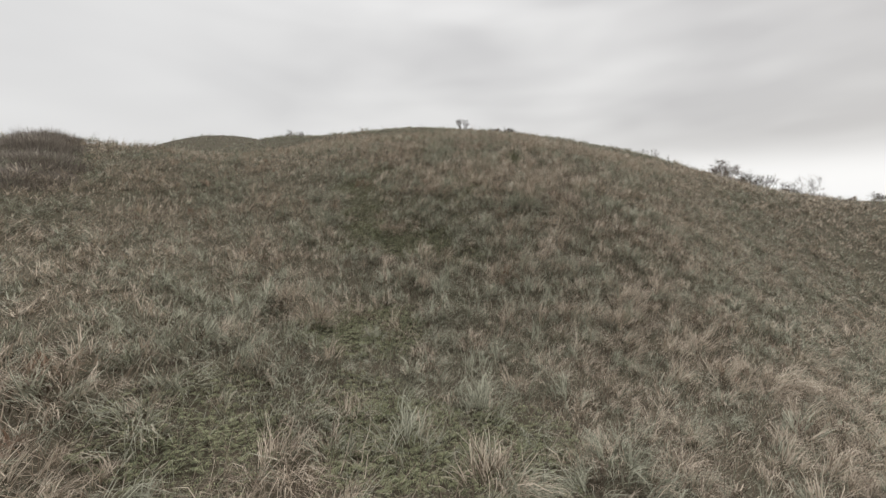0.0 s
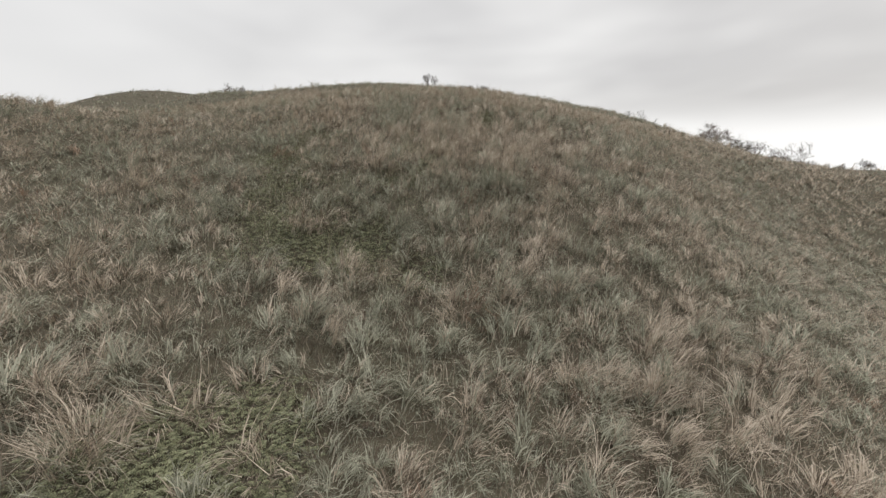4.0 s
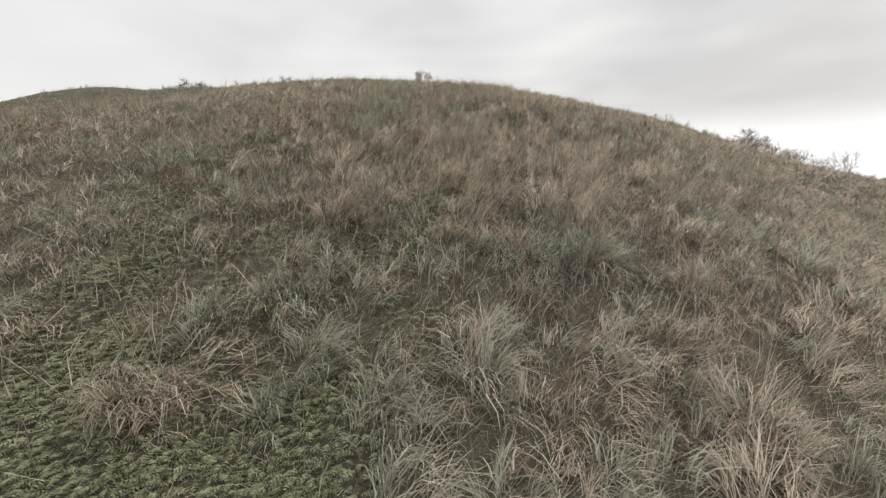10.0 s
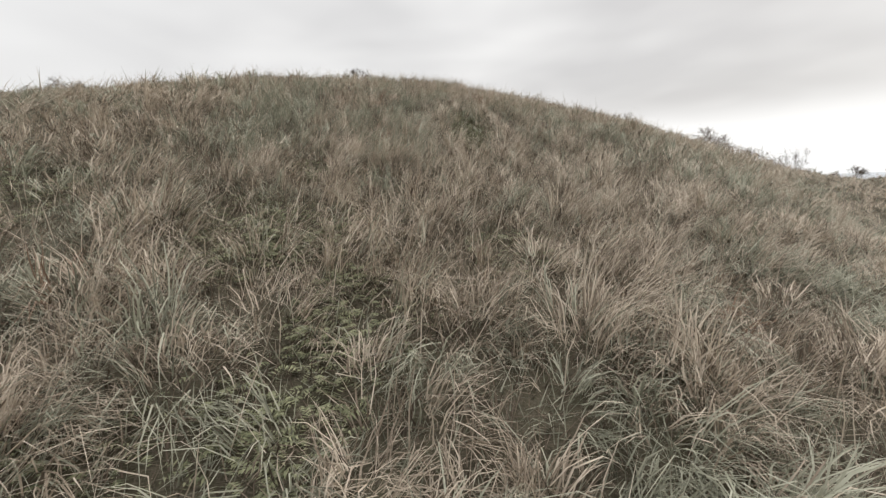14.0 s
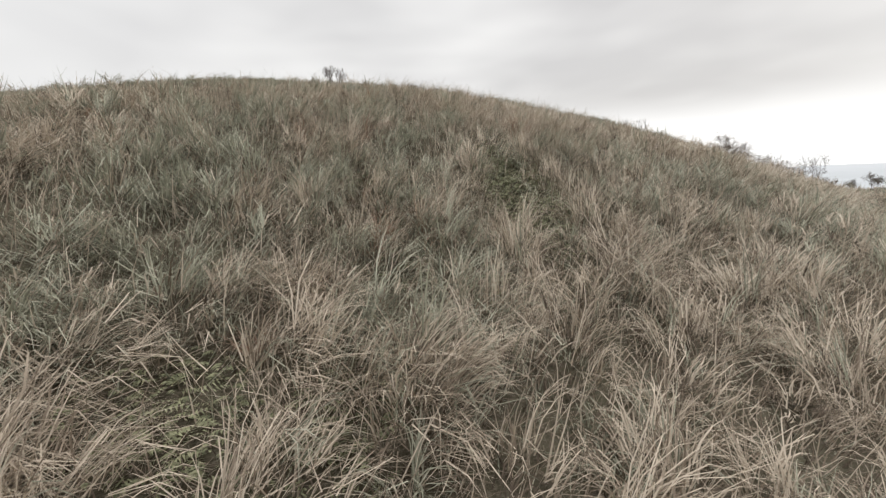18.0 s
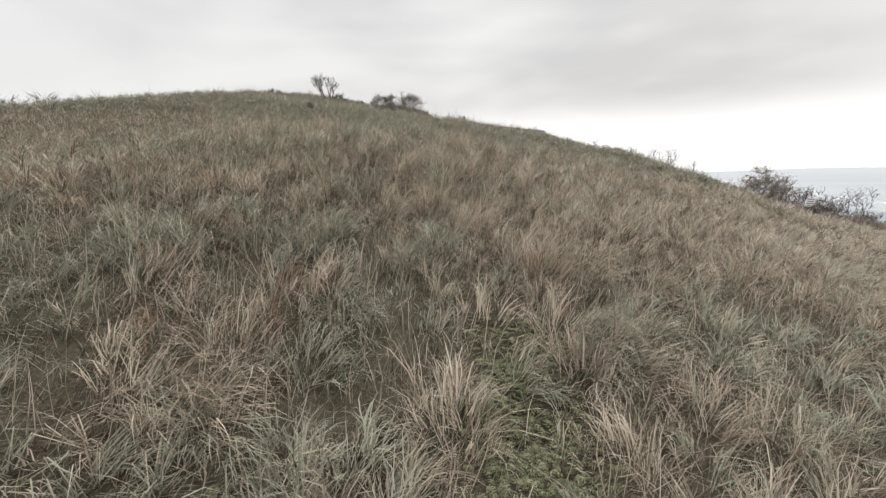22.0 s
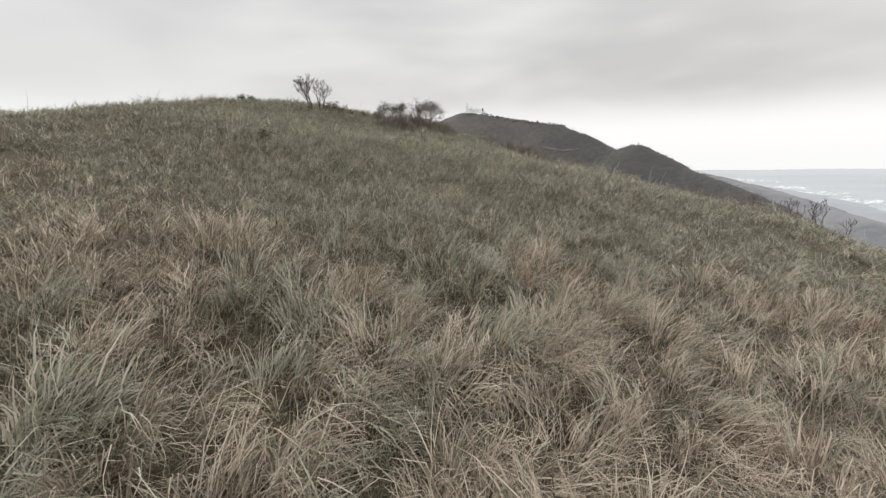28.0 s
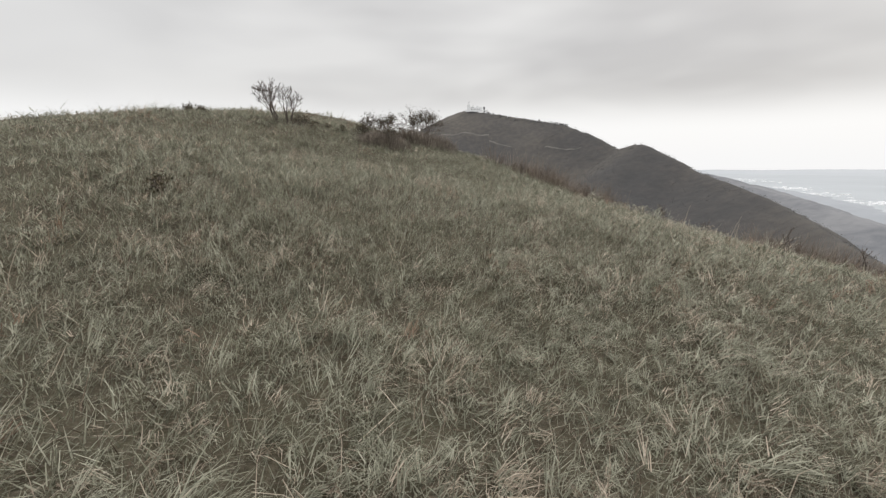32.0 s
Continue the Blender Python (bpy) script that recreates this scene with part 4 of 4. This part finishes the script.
# weedy twigs along the skyline
WEEDS = ((17.37, 38.06, 0.8), (18.22, 37.73, 0.95), (18.53, 37.62, 0.9), (19.06, 37.3, 1.1), (19.49, 37.51, 1.05), (20.22, 37.18, 0.9), (15.68, 38.71, 0.65))
rnd_w = random.Random(77)
WEEDS += tuple((10.43 + 11.59 * s + rnd_w.uniform(-0.6, 0.6), 47.18 - 9.59 * s + rnd_w.uniform(-0.8, 0.8), rnd_w.uniform(0.4, 0.75)) for s in [k / 21 for k in range(22)])
for k, (x, y, h) in enumerate(WEEDS):
    shrub("weed_stalk", x, y, h, 3, 70 + k, "thin upright leafless weed stalks above the grass", splay=0.13, top=2, lean=(0, 0), thick=0.011, wander=0.09, stem=0.75, reach=(0.2, 0.4),
          group="weeds on the skyline", category="weed")
# dark brush on the left flank: low thick mounds of twigs
def brush_mound(x, y, wide, high, seed):
    rng = np.random.default_rng(seed)
    n = 3600
    a, r = rng.uniform(0, 2 * np.pi, n), np.sqrt(rng.random(n))
    bx, by = np.cos(a) * r * wide * 0.5, np.sin(a) * r * wide * 0.35
    z0 = float(hill(x, y))
    base = np.stack([bx, by, hill(x + bx, y + by) - z0 - 0.05 + 0.35 * high * (1 - r ** 2)], 1)
    length = high * (0.25 + 0.55 * np.sqrt(np.clip(1 - r ** 2, 0, 1))) * rng.uniform(0.4, 1.3, n) * (0.6 + 0.8 * smooth_noise(bx * 1.3 + seed, by * 1.3))
    mound = tri_mesh("brush_mound", *blades(base, length, a + rng.normal(0, 0.8, n), rng.uniform(0.0, 0.9, n), rng.normal(0.3, 0.5, n), rng.uniform(0.012, 0.03, n), 2, rng), M_BRUSH)
    mound.location = (x, y, z0)
    tagged(mound, "low thick mound of dark brown brush on the slope", "brush", "brush on the slope")


for k, (x, y, wide, high) in enumerate(((-16.6, 15.9, 4.0, 0.42), (-17.6, 17.6, 4.4, 0.6), (-19.6, 19.6, 4.6, 0.8), (-21.6, 22.4, 4.0, 0.8), (25.67, 37.96, 3.6, 0.8), (28.8, 38.07, 4.0, 0.9), (32.34, 37.87, 4.4, 0.9), (5.93, 46.34, 2.2, 0.55), (7.8, 48.21, 2.8, 0.7))):
    brush_mound(x, y, wide, high, 90 + k)


# ---- brown scrub below the ridge ----
def scrub(seed):
    """Thickets of bare brown twigs just over the edge of the slope."""
    rng = np.random.default_rng(seed)
    n = 1000
    s = rng.random(n) ** 0.8
    s = s[smooth_noise(s * 9, s * 0 + 3) > 0.35]
    n = len(s)
    x, y = 8.07 + 11.63 * s, 48.66 - 11.04 * s
    off = 0.9 + 7.5 * rng.random(n) ** 1.5
    x, y = x + off * (0.75 + 0.2 * s), y + off * (0.75 - 0.3 * s)
    h = rng.uniform(0.35, 1.15, n) * (0.6 + 0.7 * smooth_noise(x * 0.6, y * 0.6)) + 0.10 * off
    ids = np.repeat(np.arange(n), 60)
    m = len(ids)
    a = rng.uniform(0, 2 * np.pi, m)
    r = np.sqrt(rng.random(m)) * 0.42
    base = np.stack([x[ids] + np.cos(a) * r, y[ids] + np.sin(a) * r, hill(x, y)[ids] - 0.05], 1)
    return blades(base, h[ids] * rng.uniform(0.4, 1.1, m), a, rng.uniform(0.0, 1.3, m), rng.normal(0.3, 0.8, m), rng.uniform(0.007, 0.016, m), 2, rng)


tagged(tri_mesh("brown_scrub", *scrub(8), M_SCRUB), "reddish-brown leafless scrub on the slope below the ridge", "scrub", kind="stuff")

# ---- the white sign among the bushes ----
sign = new("sign_board")
sign.location = (26.80, 35.99, float(hill(26.80, 35.99)) + 0.62)
sign.rotation_euler = (radians(-12), radians(8), radians(-50))
bm = bmesh.new()
box(bm, -0.17, -0.012, -0.12, 0.17, 0.012, 0.36, 0.008)
panel = part("panel", bm, M_WHITE, sign, "white painted board")
for px in (-0.12, 0.12):
    bm = bmesh.new()
    box(bm, px - 0.025, 0.014, -0.9, px + 0.025, 0.064, 0.34, 0.006)
    part("post", bm, M_BARK, sign, "weathered wooden post")
for k, wid in enumerate((0.24, 0.21, 0.25, 0.18)):
    bm = bmesh.new()
    box(bm, -0.56 * wid, -0.020, 0.25 - 0.11 * k, 0.56 * wid, -0.0125, 0.285 - 0.11 * k)
    part("line", bm, M_DARK, panel, "dark line")
tagged(sign, "small white board with dark lines among the bushes", "sign")

# ---- the white station on the mountain's top ----
top_x, top_y = 245.3, 889.2
station = new("summit_station")
station.location = (top_x, top_y, float(mountain_z(np.array([top_x]), np.array([top_y]))[0]) - 1.0)
station.rotation_euler = (0, 0, radians(-18))
for name, dims, mat in (("main_block", (-12, -6, 0, 17, 6, 7), M_PALE), ("tower_block", (-14, -5, 0, -8, 5, 13), M_PALE), ("upper_block", (-5, -4, 7, 0, 4, 11.5), M_PALE), ("side_block", (4, -4, 7, 9, 4, 10), M_PALE), ("dome", (11, -3, 7, 14, 3, 9), M_PALE),
                        ("roof", (-8, -6.4, 6, -0.2, 6.4, 6.6), M_DARK), ("mast", (-11.3, -0.3, 14, -10.7, 0.3, 19), M_DARK), ("water_tank", (19, -2, 0, 22, 2, 8), M_DARK),
                        ("terrace_wall", (-18, -9, -1.5, 28, -8, 1.5), M_PALE)):
    bm = bmesh.new()
    box(bm, *dims, bevel=0.15 if name != "mast" else 0.0)
    part(name, bm, mat, station)
for k in range(6):
    bm = bmesh.new()
    box(bm, -6 + 3.2 * k, -6.15, 2.4, -4.9 + 3.2 * k, -6.01, 3.8)
    part("window", bm, M_DARK, station, "dark window")
tagged(station, "white flat-roofed buildings with a tower on the summit", "building")


# ---- trees along the mountain's crest ----
rng = np.random.default_rng(31)
s = rng.random(150)
cx_, cy_ = 262 + 112 * s + rng.normal(0, 3, 150), 880 - 150 * s + rng.normal(0, 3, 150)
ids = np.repeat(np.arange(150), 14)
base = np.stack([cx_[ids], cy_[ids], mountain_z(cx_, cy_)[ids] - 1 + rng.uniform(0, 2.5, len(ids))], 1)
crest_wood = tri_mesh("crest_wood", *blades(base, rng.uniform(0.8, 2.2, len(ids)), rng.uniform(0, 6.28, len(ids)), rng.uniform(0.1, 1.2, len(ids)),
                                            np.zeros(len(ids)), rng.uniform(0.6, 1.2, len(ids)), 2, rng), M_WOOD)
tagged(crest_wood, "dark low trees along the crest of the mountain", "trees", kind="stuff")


# ---- woods on the mountain's flank ----
n = 11000
wx_, wy_ = rng.uniform(120, 420, n), rng.uniform(150, 860, n)
keep = (fbm(wx_ * 0.012 + 7, wy_ * 0.012, 3) + 0.0012 * (wx_ - 230) - 0.0008 * (wy_ - 500)) > 0.46
wx_, wy_ = wx_[keep], wy_[keep]
ids = np.repeat(np.arange(len(wx_)), 5)
base = np.stack([wx_[ids] + rng.normal(0, 1.2, len(ids)), wy_[ids] + rng.normal(0, 1.2, len(ids)), mountain_z(wx_, wy_)[ids] + rng.uniform(-0.5, 1.2, len(ids))], 1)
near = np.clip(np.hypot(wx_, wy_) / 850, 0.25, 1.0)[ids]
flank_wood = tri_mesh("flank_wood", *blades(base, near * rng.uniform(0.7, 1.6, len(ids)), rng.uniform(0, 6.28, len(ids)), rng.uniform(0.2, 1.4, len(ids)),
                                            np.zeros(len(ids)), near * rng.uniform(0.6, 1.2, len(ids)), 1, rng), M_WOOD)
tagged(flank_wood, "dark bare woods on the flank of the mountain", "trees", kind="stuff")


# ---- the pale town on the plain ----
def town(seed):
    rng = np.random.default_rng(seed)
    vs, ts = [], []
    cube = np.array([(a, b, c) for c in (0, 1) for b in (-0.5, 0.5) for a in (-0.5, 0.5)])
    faces = np.array([(0, 1, 5), (0, 5, 4), (1, 3, 7), (1, 7, 5), (3, 2, 6), (3, 6, 7), (2, 0, 4), (2, 4, 6), (4, 5, 7), (4, 7, 6)])
    stops = np.array([(1703, 1636), (1183, 1027), (1077, 867), (947, 697), (852, 557), (822, 477)], float)
    k = 0
    for _ in range(800):
        q = rng.random() * 4.999
        i = int(q)
        if (0.5 + 0.5 * math.sin(q * 5.2 + 0.6)) * rng.uniform(0.6, 1.2) < 0.45:
            continue  # quarters with open land between them
        far = 1 - q / 5
        c = stops[i] + (stops[i + 1] - stops[i]) * (q - i) + rng.normal(0, 1, 2) * (10 + 34 * far)
        dims = np.array([rng.uniform(3, 8), rng.uniform(3, 8), rng.uniform(1.0, 2.4)]) * (0.5 + 0.6 * far) * rng.choice([0.5, 0.8, 1.4])
        vs.append(cube * dims + np.array([c[0], c[1], plain_height(c[0], c[1]) - 0.5]))
        ts.append(faces + 8 * k)
        k += 1
    return np.concatenate(vs), np.concatenate(ts)


tagged(tri_mesh("town", *town(4), M_TOWN), "pale buildings of a distant town on the plain", "town", kind="stuff")
